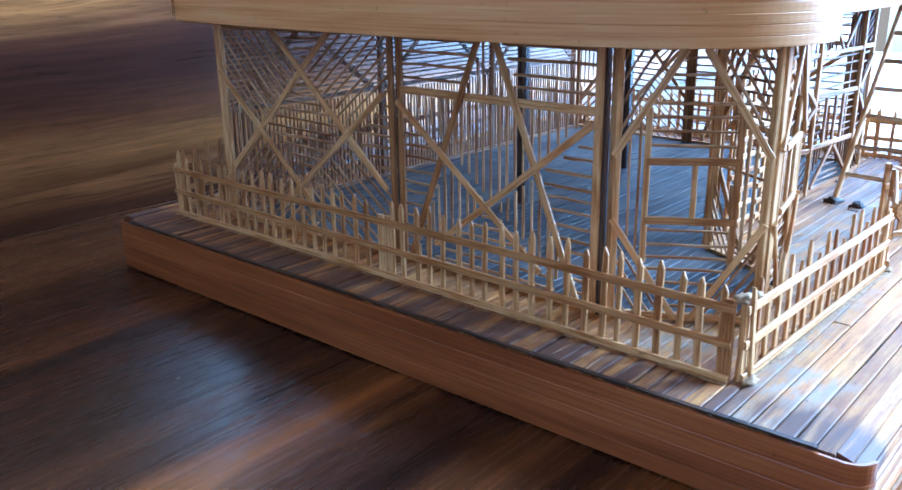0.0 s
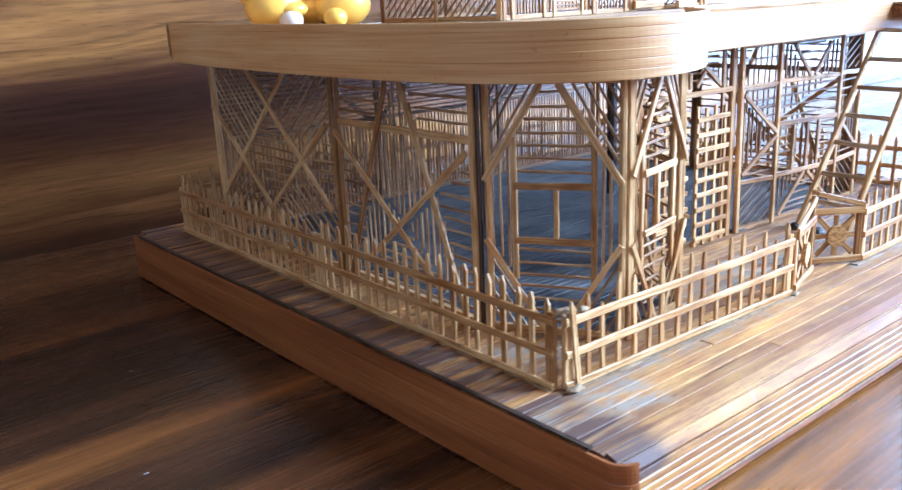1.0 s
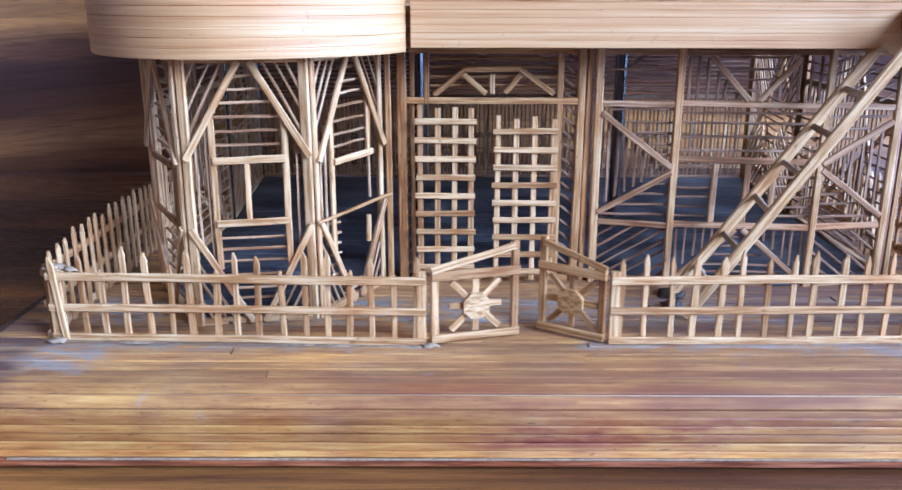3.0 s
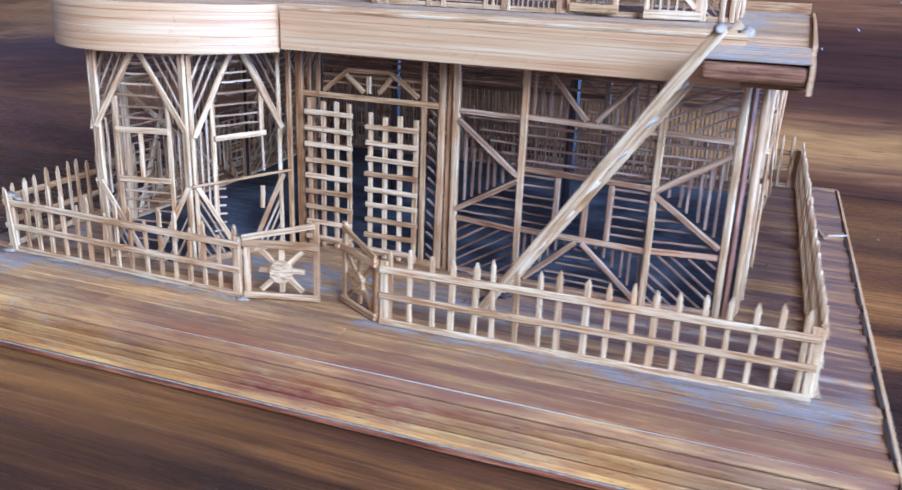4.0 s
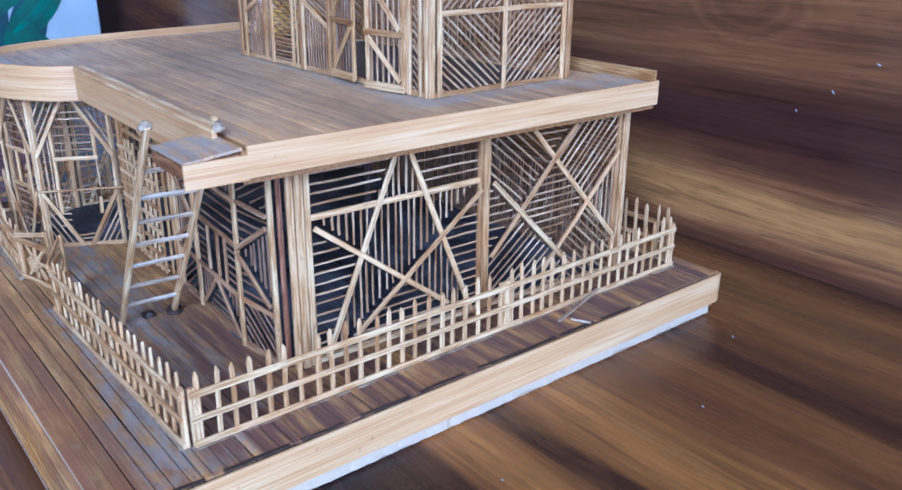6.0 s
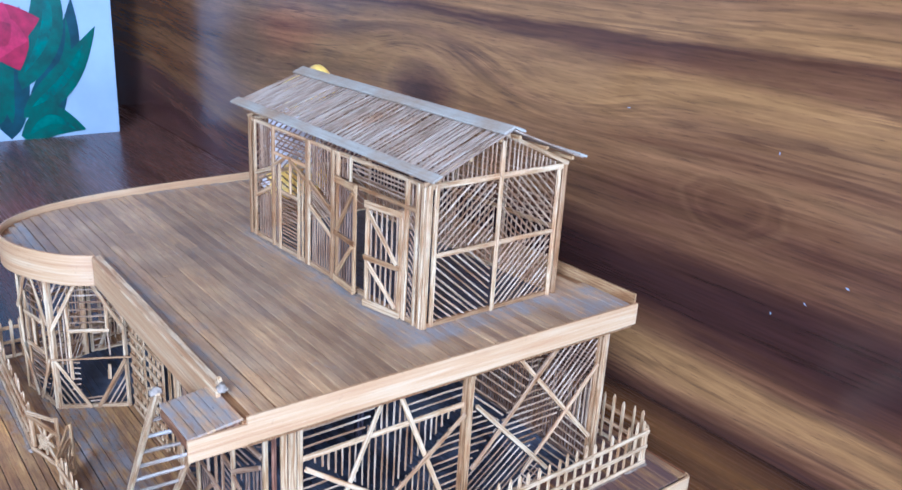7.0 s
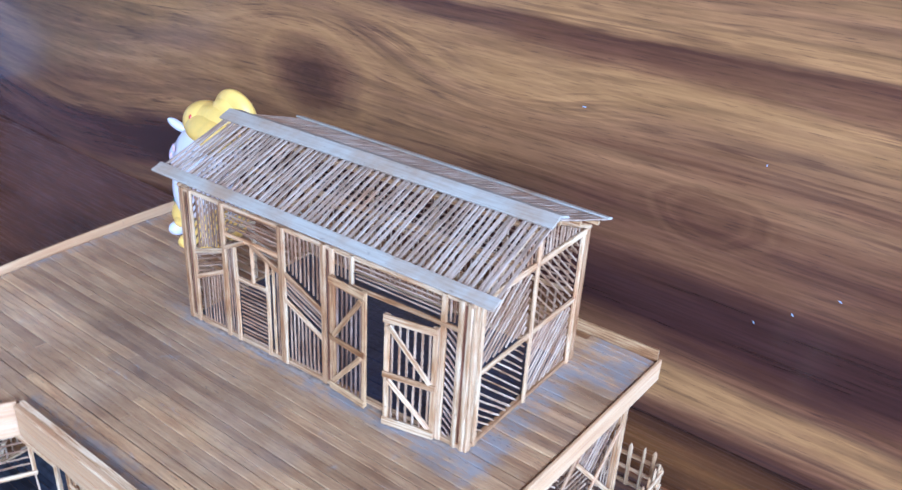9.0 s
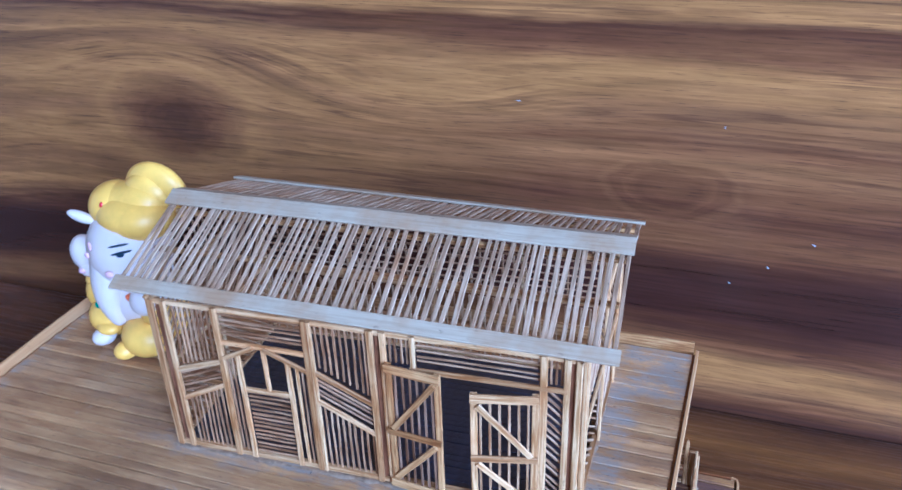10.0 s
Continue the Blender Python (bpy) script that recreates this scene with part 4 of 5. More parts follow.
def lattice_door(x0, x1, z0, z1, y, label):
    """Four uprights with nine rails across them."""
    bm_v, bm_f = box_geo(x0 + 0.0002, x1 - 0.0002, y + 0.0012, y + 0.0024, z0 + 0.001, z0 + 0.003)
    d = part("lattice_door", mesh_of("lattice_door", bm_v, bm_f, BAMBOO), house, label, house.matrix_world.inverted())
    bpy.context.view_layer.update()
    n = 4
    for i in range(n):
        x = x0 + 0.0017 + (x1 - x0 - 0.0034) * i / (n - 1)
        bar("upright", (x, y + 0.0009, z0), (x + random.uniform(-0.0003, 0.0003), y + 0.0009, z1 + random.uniform(-0.0006, 0.0012)), 0.0026, 0.0014, BAMBOO, d)
    for i in range(9):
        z = z0 + 0.0045 + (z1 - z0 - 0.0105) * i / 8
        bar("rail", (x0 - random.uniform(0, 0.0008), y - 0.0006, z), (x1 + random.uniform(0, 0.0006), y - 0.0006, z + random.uniform(-0.0004, 0.0004)), 0.0026, 0.0014, BAMBOO, d)
    return d


lattice_door(0.1405, 0.1668, 0.004, 0.082, 0.0665, "closed lattice door leaf of pale bamboo strips")
lattice_door(0.1752, 0.2035, 0.002, 0.0775, 0.0665, "lattice door leaf of pale bamboo strips, hung lower")

# front wall, three fields to the corner, browner than the bay
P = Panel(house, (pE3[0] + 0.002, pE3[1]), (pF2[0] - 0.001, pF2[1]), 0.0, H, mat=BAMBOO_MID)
L = P.L
P.beam(0, 0.0835, L, 0.0835, 0.0025, 0.001)
P.beam(0, 0.0795, L, 0.0552, 0.0027, 0.002)
P.beam(0, 0.034, L, 0.0528, 0.0027, 0.002)
P.beam(0, 0.0295, L, 0.028, 0.0027, 0.001)
P.fill([(0.001, 0.077), (0.001, 0.037), (L - 0.002, 0.054)], 90, 0.004, 0.0014)
P.fill([(0.003, 0.082), (L, 0.082), (L, 0.057)], 0, 0.0052)
P.fill([(0, 0.0315), (L, 0.0305), (L, 0.051), (0, 0.034)], 0, 0.0045)
P.fill([(0, 0.002), (L, 0.002), (L, 0.027), (0, 0.028)], 32, 0.0044)
P.fill([(0, 0.0855), (L, 0.0855), (L, H - 0.003), (0, H - 0.003)], 0, 0.0085, w=0.0008, miss=0.4)

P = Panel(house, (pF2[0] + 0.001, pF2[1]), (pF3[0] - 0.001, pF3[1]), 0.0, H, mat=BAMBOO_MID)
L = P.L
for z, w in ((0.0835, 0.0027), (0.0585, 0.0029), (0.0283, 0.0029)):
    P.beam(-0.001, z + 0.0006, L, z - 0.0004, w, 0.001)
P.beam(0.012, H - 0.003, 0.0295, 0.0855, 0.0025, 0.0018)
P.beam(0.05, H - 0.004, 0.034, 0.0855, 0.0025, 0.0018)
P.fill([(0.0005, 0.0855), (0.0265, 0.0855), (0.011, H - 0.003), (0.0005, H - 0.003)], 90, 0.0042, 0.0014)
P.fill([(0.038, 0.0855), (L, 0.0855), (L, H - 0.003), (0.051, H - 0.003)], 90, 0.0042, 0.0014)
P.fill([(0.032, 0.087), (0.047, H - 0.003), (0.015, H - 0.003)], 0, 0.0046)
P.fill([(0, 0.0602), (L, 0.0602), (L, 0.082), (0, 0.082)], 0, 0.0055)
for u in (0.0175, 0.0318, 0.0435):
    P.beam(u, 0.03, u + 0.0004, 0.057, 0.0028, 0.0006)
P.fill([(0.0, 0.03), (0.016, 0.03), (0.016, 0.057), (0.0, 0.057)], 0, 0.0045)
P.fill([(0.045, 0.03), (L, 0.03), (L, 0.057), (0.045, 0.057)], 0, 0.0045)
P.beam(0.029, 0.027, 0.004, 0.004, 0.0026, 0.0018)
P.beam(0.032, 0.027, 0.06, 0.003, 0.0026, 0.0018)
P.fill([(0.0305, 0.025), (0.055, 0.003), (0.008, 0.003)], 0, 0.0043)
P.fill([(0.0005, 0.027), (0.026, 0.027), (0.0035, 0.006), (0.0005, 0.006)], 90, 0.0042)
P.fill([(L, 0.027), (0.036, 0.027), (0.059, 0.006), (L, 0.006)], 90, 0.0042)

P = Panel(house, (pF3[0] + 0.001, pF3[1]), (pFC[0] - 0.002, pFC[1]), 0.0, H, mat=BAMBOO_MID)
L = P.L
P.beam(-0.001, 0.084, L, 0.0825, 0.0027, 0.001)
P.beam(0, 0.0575, L, 0.0765, 0.0028, 0.002)
P.beam(0, 0.055, L, 0.0335, 0.0028, 0.002)
P.beam(0, 0.0285, L, 0.029, 0.0029, 0.001)
P.fill([(0.003, 0.0565), (L, 0.075), (L, 0.036)], 90, 0.0043, 0.0014)
P.fill([(0, 0.06), (0, 0.082), (L, 0.081), (L, 0.079)], 0, 0.0052)
P.fill([(0, 0.052), (L, 0.0315), (0, 0.0305)], 0, 0.005)
P.fill([(0, 0.0265), (L, 0.0265), (L, 0.002), (0, 0.002)], -38, 0.0046)
P.fill([(0, 0.086), (L, 0.085), (L, H - 0.003), (0, H - 0.003)], 26, 0.0048)

# back wall, seen only through the others; dark sticks stand in for shade
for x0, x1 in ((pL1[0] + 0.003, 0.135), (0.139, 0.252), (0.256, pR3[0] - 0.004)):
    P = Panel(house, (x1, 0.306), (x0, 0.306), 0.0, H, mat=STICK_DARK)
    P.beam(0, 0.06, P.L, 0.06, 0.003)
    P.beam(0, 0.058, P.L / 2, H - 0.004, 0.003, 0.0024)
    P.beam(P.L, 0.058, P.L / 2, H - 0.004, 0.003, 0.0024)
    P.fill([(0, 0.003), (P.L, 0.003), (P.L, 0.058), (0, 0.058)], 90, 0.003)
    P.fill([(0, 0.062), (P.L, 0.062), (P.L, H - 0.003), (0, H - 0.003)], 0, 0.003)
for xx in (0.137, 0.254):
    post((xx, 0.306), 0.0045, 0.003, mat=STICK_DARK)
# inner posts: near-black colour stands in for their backlit shade
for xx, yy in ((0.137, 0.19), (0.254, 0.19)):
    post((xx, yy), 0.006, 0.006, mat=NEAR_BLACK)

# bumpy glued blue board; its near-black depth also holds the hut's inner shade
HUT_FLOOR = plain("dark_glued_shade_board", (0.024, 0.022, 0.03), 0.3, 0.7, 0.6, 260, 1.0)
# near-black floor colour stands in for the shade inside the house
INDOOR = planking("indoor_shade_strip", [(0.01, 0.009, 0.011), (0.024, 0.022, 0.026), (0.04, 0.038, 0.044), (0.07, 0.065, 0.07)], 0.52, 0.25, spec=0.25)


def floor_strips(thing, poly, z, gap, mat):
    """Dark strips along x, cut to a floor plan."""
    lo, hi = min(p[1] for p in poly), max(p[1] for p in poly)
    yy = lo + 0.003
    while yy < hi - 0.001:
        w = random.uniform(0.0036, 0.0052)
        xs = sorted(xa + (xb - xa) * (yy - ya) / (yb - ya) for (xa, ya), (xb, yb) in zip(poly, poly[1:] + poly[:1]) if (ya - yy) * (yb - yy) < 0)
        for x0, x1 in zip(xs[::2], xs[1::2]):
            if x1 - x0 > 0.006:
                bar("floor_strip", (x0 + gap, yy, z), (x1 - gap, yy, z), w, 0.0012, mat, thing, (0, 0, 1), wiggle=0.00012)
        yy += w + 0.0002


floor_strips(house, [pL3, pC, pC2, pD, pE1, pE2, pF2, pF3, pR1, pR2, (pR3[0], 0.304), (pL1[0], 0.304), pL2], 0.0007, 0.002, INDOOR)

# ---- house: flat roof ----
ZB, ZT, ZR = 0.107, 0.1255, 0.1295
lobe = [(-0.004, 0.3125), (-0.0082, 0.25), (-0.0092, 0.18), (-0.0068, 0.12), (-0.0025, 0.085), (0.0045, 0.056), (0.0145, 0.034), (0.029, 0.0165), (0.046, 0.006),
        (0.065, 0.0025), (0.084, 0.0055), (0.101, 0.0125), (0.117, 0.0225), (0.1295, 0.034), (0.1375, 0.0475)]


def smooth_path(pts, n=6):
    out = []
    for i in range(len(pts) - 1):
        p0, p1, p2, p3 = (Vector(pts[max(0, min(len(pts) - 1, i + k))]) for k in (-1, 0, 1, 2))
        for s in range(n):
            t = s / n
            q = 0.5 * (2 * p1 + (p2 - p0) * t + (2 * p0 - 5 * p1 + 4 * p2 - p3) * t * t + (3 * p1 - p0 - 3 * p2 + p3) * t ** 3)
            out.append((q.x, q.y))
    return out + [tuple(pts[-1])]


def inset(pts, dist):
    """The path moved inward, to the left of its run."""
    out = []
    for i, p in enumerate(pts):
        d = (Vector(pts[min(i + 1, len(pts) - 1)]) - Vector(pts[max(i - 1, 0)])).normalized()
        out.append((p[0] - d.y * dist, p[1] + d.x * dist))
    return out


LOBE = inset(smooth_path(lobe), 0.0016)
outline = inset(smooth_path(lobe), 0.0024) + [(0.351, 0.0455), (0.3758, 0.0455), (0.3825, 0.322)]
inv_house = house.matrix_world.inverted()
vs = [(x, y, z) for z in (0.109, 0.1244) for x, y in outline]
k = len(outline)
fs = [tuple(range(k - 1, -1, -1)), tuple(range(k, 2 * k))] + [(i, (i + 1) % k, k + (i + 1) % k, k + i) for i in range(k)]
roof = part("roof_slab", mesh_of("roof_slab", vs, fs, BAMBOO_WARM), house, "flat roof terrace of worn brown strips", inv_house)
bpy.context.view_layer.update()
part("fascia_band", banded("fascia_band", LOBE, ZB, ZR, 0.0016, 6, FASCIA, 1, 0.003), house, "pale bamboo fascia curving round the bay", inv_house)
part("fascia_band", banded("fascia_band", [(0.1395, 0.0475), (0.245, 0.0465), (0.351, 0.0455)], ZB + 0.002, ZR + 0.0004, 0.0022, 7, FASCIA, 1), house, "straight fascia of stacked bamboo strips", inv_house)
bar("rim_strip", (0.1395, 0.048, ZR - 0.0006), (0.352, 0.046, ZR - 0.0006), 0.0068, 0.0016, BAMBOO, house, (0, -0.25, 1))
part("fascia_band", banded("fascia_band", [(0.376, 0.0475), (0.3802, 0.2), (0.3827, 0.3235)], 0.1118, ZT + 0.0012, 0.0016, 5, FASCIA, 1), house, "", inv_house)
part("fascia_band", banded("fascia_band", [(0.3753, 0.0182), (0.376, 0.0475)], 0.111, 0.1226, 0.0016, 4, FASCIA, 1), house, "", inv_house)
part("fascia_band", banded("fascia_band", [(-0.0045, 0.313), (0.3815, 0.3225)], 0.1125, ZR + 0.003, 0.0016, 5, BAMBOO_WARM, -1), house, "", inv_house)


def clip_x(yc):
    """The run of the roof along x at that depth."""
    xs = []
    for (xa, ya), (xb, yb) in zip(outline, outline[1:] + outline[:1]):
        if (ya - yc) * (yb - yc) < 0:
            xs.append(xa + (xb - xa) * (yc - ya) / (yb - ya))
    return (min(xs), max(xs)) if len(xs) > 1 else None


y = 0.3205
while y > -0.006:
    w = random.uniform(0.0046, 0.0072)
    runs = [q for q in (clip_x(y - w / 2), clip_x(y + 0.0003), clip_x(y - w - 0.0003)) if q]
    run = (max(q[0] for q in runs), min(q[1] for q in runs)) if len(runs) == 3 else None
    if run and run[1] - run[0] > 0.01:
        x0, x1 = run[0] + 0.002, run[1] - 0.001
        cuts = sorted([x0, x1] + ([random.uniform(x0 + 0.05, x1 - 0.05)] if x1 - x0 > 0.15 and random.random() < 0.5 else []))
        for a, b in zip(cuts, cuts[1:]):
            zz = ZT - 0.0008 + random.uniform(-0.0003, 0.0003)
            bar("roof_strip", (a, y - w / 2, zz), (b - 0.0004, y - w / 2, zz), w, 0.0016, TERRACE, roof, (0, random.uniform(-0.03, 0.03), 1), wiggle=0.00018)
    y -= w + random.choice((0.00003, 0.00005, 0.0001, 0.0001, 0.0003, 0.0006))

LANDWOOD = bamboo("worn_brown_landing", (0.3, 0.135, 0.05), (0.2, 0.083, 0.028), (0.12, 0.047, 0.015), 0.55, 0.4, 0.3)
# landing at the ladder's head: a shelf that falls a little to a rounded brown front
fall = Matrix.Translation((0, 0.045, 0.1247)) @ Matrix.Rotation(0.1, 4, "X") @ Matrix.Translation((0, -0.045, -0.1235))
land = part("landing", bevel_box("landing", 0.337, 0.3752, 0.0185, 0.0455, 0.115, 0.1222, 0.0028, LANDWOOD, 4), house, "small brown landing at the head of the ladder", inv_house @ fall)
bpy.context.view_layer.update()
for i in range(6):
    yc = 0.0212 + 0.0046 * i
    bar("roof_strip", (0.338, yc, 0.1248 - 0.1 * (0.045 - yc)), (0.3755, yc, 0.125 - 0.1 * (0.045 - yc)), 0.0044, 0.0014, TERRACE, land, (0, -0.1, 1))


def glue_line(parent, a, b, z, r=0.0012, seed=0, gaps=0.35):
    """A thin broken bead of dried glue along a foot."""
    A, B = Vector((*a, z)), Vector((*b, z))
    d = (B - A).normalized()
    q = Vector((-d.y, d.x, 0))
    n = max(6, int((B - A).length / 0.0025))
    vs, fs = [], []
    for i in range(n + 1):
        c = A.lerp(B, i / n)
        k = max(0.04, noise.noise(Vector((seed * 5.3, i * 0.33, 0.7))) + 0.55 - gaps)
        for s, h in ((-1.0, 0.0), (-0.5, 0.55), (0.5, 0.55), (1.0, 0.0)):
            vs.append(tuple(c + q * s * r * (0.6 + 1.6 * k) + Vector((0, 0, h * r * 1.1 * k - 0.00005))))
    for i in range(n):
        for j in range(3):
            fs.append((4 * i + j, 4 * i + j + 1, 4 * i + j + 5, 4 * i + j + 4))
    vs = [tuple(parent.matrix_world.inverted() @ Vector(v)) for v in vs]
    part("glue_bead", mesh_of("glue_bead", vs, fs, GLUE, smooth=True), parent, "milky bead of dried glue")


# ---- hut on the roof ----
Z0, Z1 = ZT + 0.0003, 0.2155
hut = tagged(empty("rooftop_hut", (0.339, 0.1715, Z0)), "small bamboo hut with pitched stick roof and open doors", "hut")
bpy.context.view_layer.update()
HX0, HX1, HY0, HY1 = 0.131, 0.339, 0.1715, 0.2785
F = Panel(hut, (HX0, HY0), (HX1, HY0), Z0, Z1)


def hx(x):
    return x - HX0


def fpost(x, w=0.003, z0=Z0, z1=Z1, t=0.002, mat=BAMBOO, out=0.0012):
    F.beam(hx(x), z0, hx(x), z1, w, out, t, mat, "post")


for x, w in ((0.1315, 0.0032), (0.1385, 0.003), (0.1655, 0.0034), (0.2115, 0.0034), (0.2435, 0.0032), (0.2495, 0.003), (0.3225, 0.0034), (0.3325, 0.003), (0.3375, 0.003)):
    fpost(x, w)
for x in (0.135, 0.2465, 0.335):
    fpost(x, 0.0034, t=0.0012, mat=REDDISH, out=-0.0004)
fpost(0.214, 0.002)
fpost(0.2635, 0.0026, 0.197, Z1)
F.beam(hx(0.139), 0.1755, hx(0.165), 0.1845)
F.beam(hx(0.139), 0.1575, hx(0.165), 0.1705)
# front fields: browner sticks than the side, part of their shade in the colour
F.fill([(hx(0.139), 0.1595), (hx(0.165), 0.1725), (hx(0.165), 0.183), (hx(0.139), 0.174)], 22, 0.0025, mat=STICK_MID)
F.fill([(hx(0.1395), 0.1775), (hx(0.1645), 0.1865), (hx(0.1645), Z1 - 0.003), (hx(0.1395), Z1 - 0.003)], 90, 0.0026, mat=STICK_MID)
F.fill([(hx(0.1395), Z0 + 0.002), (hx(0.1645), Z0 + 0.002), (hx(0.1645), 0.169), (hx(0.1395), 0.156)], 90, 0.0026, mat=STICK_MID)
F.beam(hx(0.1665), 0.1965, hx(0.2115), 0.1965, 0.0026)
F.beam(hx(0.167), 0.1875, hx(0.1835), 0.1962, 0.0024, 0.002)
F.beam(hx(0.189), 0.1962, hx(0.2105), 0.187, 0.0024, 0.002)
F.beam(hx(0.1745), Z0, hx(0.1742), 0.191, 0.0028)
F.beam(hx(0.2005), Z0, hx(0.2005), 0.191, 0.0026)
F.beam(hx(0.2045), Z0, hx(0.2045), 0.189, 0.0016, 0.0004)
F.beam(hx(0.1745), 0.1695, hx(0.2005), 0.17, 0.0026, 0.0008)
F.beam(hx(0.1885), 0.1705, hx(0.1882), 0.195, 0.0024, 0.0008)
F.fill([(hx(0.167), 0.1985), (hx(0.211), 0.1985), (hx(0.211), Z1 - 0.003), (hx(0.167), Z1 - 0.003)], 0, 0.0028, mat=STICK_MID)
F.fill([(hx(0.176), Z0 + 0.002), (hx(0.199), Z0 + 0.002), (hx(0.199), 0.168), (hx(0.176), 0.168)], 0, 0.0027, mat=STICK_MID)
F.fill([(hx(0.167), Z0 + 0.002), (hx(0.1733), Z0 + 0.002), (hx(0.1733), 0.19), (hx(0.167), 0.187)], 90, 0.0022, mat=STICK_MID)
F.fill([(hx(0.206), Z0 + 0.002), (hx(0.2105), Z0 + 0.002), (hx(0.2105), 0.186), (hx(0.206), 0.188)], 90, 0.0022, mat=STICK_MID)
F.beam(hx(0.214), 0.187, hx(0.2425), 0.173)
F.beam(hx(0.214), 0.17, hx(0.2425), 0.155)
F.fill([(hx(0.214), 0.172), (hx(0.2425), 0.157), (hx(0.2425), 0.171), (hx(0.214), 0.185)], -26, 0.0027, mat=STICK_MID)
F.fill([(hx(0.2155), 0.189), (hx(0.242), 0.176), (hx(0.242), Z1 - 0.003), (hx(0.2155), Z1 - 0.003)], 90, 0.0030, mat=STICK_MID)
F.fill([(hx(0.2155), Z0 + 0.002), (hx(0.242), Z0 + 0.002), (hx(0.242), 0.153), (hx(0.2155), 0.168)], 90, 0.0030, mat=STICK_MID)
F.beam(hx(0.262), 0.1975, hx(0.333), 0.1985, 0.0026, 0.0016)
F.fill([(hx(0.265), 0.2), (hx(0.321), 0.2), (hx(0.321), Z1 - 0.003), (hx(0.265), Z1 - 0.003)], 0, 0.0027, mat=STICK_MID)
F.fill([(hx(0.251), 0.199), (hx(0.262), 0.199), (hx(0.262), Z1 - 0.003), (hx(0.251), Z1 - 0.003)], 90, 0.0027, mat=STICK_MID)
F.fill([(hx(0.3245), 0.2), (hx(0.3315), 0.2), (hx(0.3315), Z1 - 0.003), (hx(0.3245), Z1 - 0.003)], 90, 0.0023, mat=STICK_MID)
F.fill([(hx(0.324), Z0 + 0.002), (hx(0.332), Z0 + 0.002), (hx(0.332), 0.197), (hx(0.324), 0.197)], -42, 0.0033, mat=STICK_MID)


def hut_door(hinge, angle, width, z0, z1, mirror, mat, label):
    """A framed leaf with upright sticks and two slanting braces, turned about its hinge."""
    m = Matrix.Translation(hinge) @ Matrix.Rotation(radians(angle), 4, "Z")
    h = z1 - z0
    s = -1 if mirror else 1
    d = part("hut_door", mesh_of("hut_door", *box_geo(min(0, s * width), max(0, s * width), -0.0008, 0.0008, 0, 0.0036), mat), hut, label, hut.matrix_world.inverted() @ m)
    bpy.context.view_layer.update()

    def w(u, z, out=0.0):
        return m @ Vector((s * u, -out, z))

    nrm = m.to_3x3() @ Vector((0, -1, 0))
    for u in (0.0016, width - 0.0016):
        bar("stile", w(u, 0), w(u, h), 0.0032, 0.0016, mat, d, nrm)
    for z, ww in ((h - 0.0022, 0.0046), (h * 0.47, 0.0034), (0.002, 0.0048)):
        bar("rail", w(0, z, 0.0014), w(width, z, 0.0014), ww, 0.0014, mat, d, nrm)
    for za, zb in ((h - 0.006, h * 0.5), (h * 0.43, 0.006)):
        bar("brace", w(0.003 if not mirror else width - 0.003, za if mirror else zb, 0.0015), w(width - 0.003 if not mirror else 0.003, zb if mirror else za, 0.0015), 0.003, 0.0014, mat, d, nrm)
    n = 6
    for i in range(n):
        u = 0.0045 + (width - 0.009) * i / (n - 1)
        bar("stick", w(u, 0.002, -0.0002), w(u, h - 0.002, -0.0002), 0.0012, 0.001, STICK if mat is BAMBOO else STICK_DARK, d, nrm, wiggle=0.0002)


hut_door((0.2505, HY0 - 0.0028, Z0 + 0.0018), -7, 0.0272, 0, 0.0728, False, BAMBOO_WARM, "closed hut door leaf of honey-brown strips with slanting braces")
hut_door((0.321, HY0 - 0.0026, Z0 + 0.0006), 11, 0.0302, 0, 0.069, True, BAMBOO, "pale hut door leaf standing ajar, with slanting braces")

S = Panel(hut, (HX1, HY0), (HX1 + 0.004, HY1 + 0.003), Z0, Z1)
L = S.L
M = 0.0545
for u, w in ((0.0005, 0.0042), (0.006, 0.003), (L - 0.0055, 0.003), (L - 0.0005, 0.004)):
    S.beam(u, Z0, u, Z1, w, 0.0012, 0.002, name="post")
S.beam(M, Z0, M, Z1 + 0.021, 0.003, 0.0018, name="post")
S.beam(0.006, 0.1715, L - 0.006, 0.1715, 0.003, 0.0012)
S.beam(0, Z1 - 0.001, L, Z1 - 0.001, 0.0036, 0.0012)
zt, zb = Z1 - 0.003, Z0 + 0.002
S.fill([(0.008, 0.1735), (M - 0.002, 0.1735), (M - 0.002, zt), (0.008, zt)], 40, 0.0036)
S.fill([(M + 0.002, 0.1735), (L - 0.007, 0.1735), (L - 0.007, zt), (M + 0.002, zt)], -43, 0.0036)
S.fill([(0.008, zb), (M - 0.002, zb), (M - 0.002, 0.1695), (0.008, 0.1695)], -40, 0.0036)
S.fill([(M + 0.002, zb), (L - 0.007, zb), (L - 0.007, 0.1695), (M + 0.002, 0.1695)], 43, 0.0036)
ZRIDGE = 0.2445
S.beam(-0.004, Z1 + 0.0005, M, ZRIDGE - 0.004, 0.0026, 0.0012)
S.beam(L + 0.002, Z1 + 0.0005, M, ZRIDGE - 0.004, 0.0026, 0.0012)
S.fill([(0.004, Z1), (L - 0.003, Z1), (M, ZRIDGE - 0.005)], 90, 0.0036)

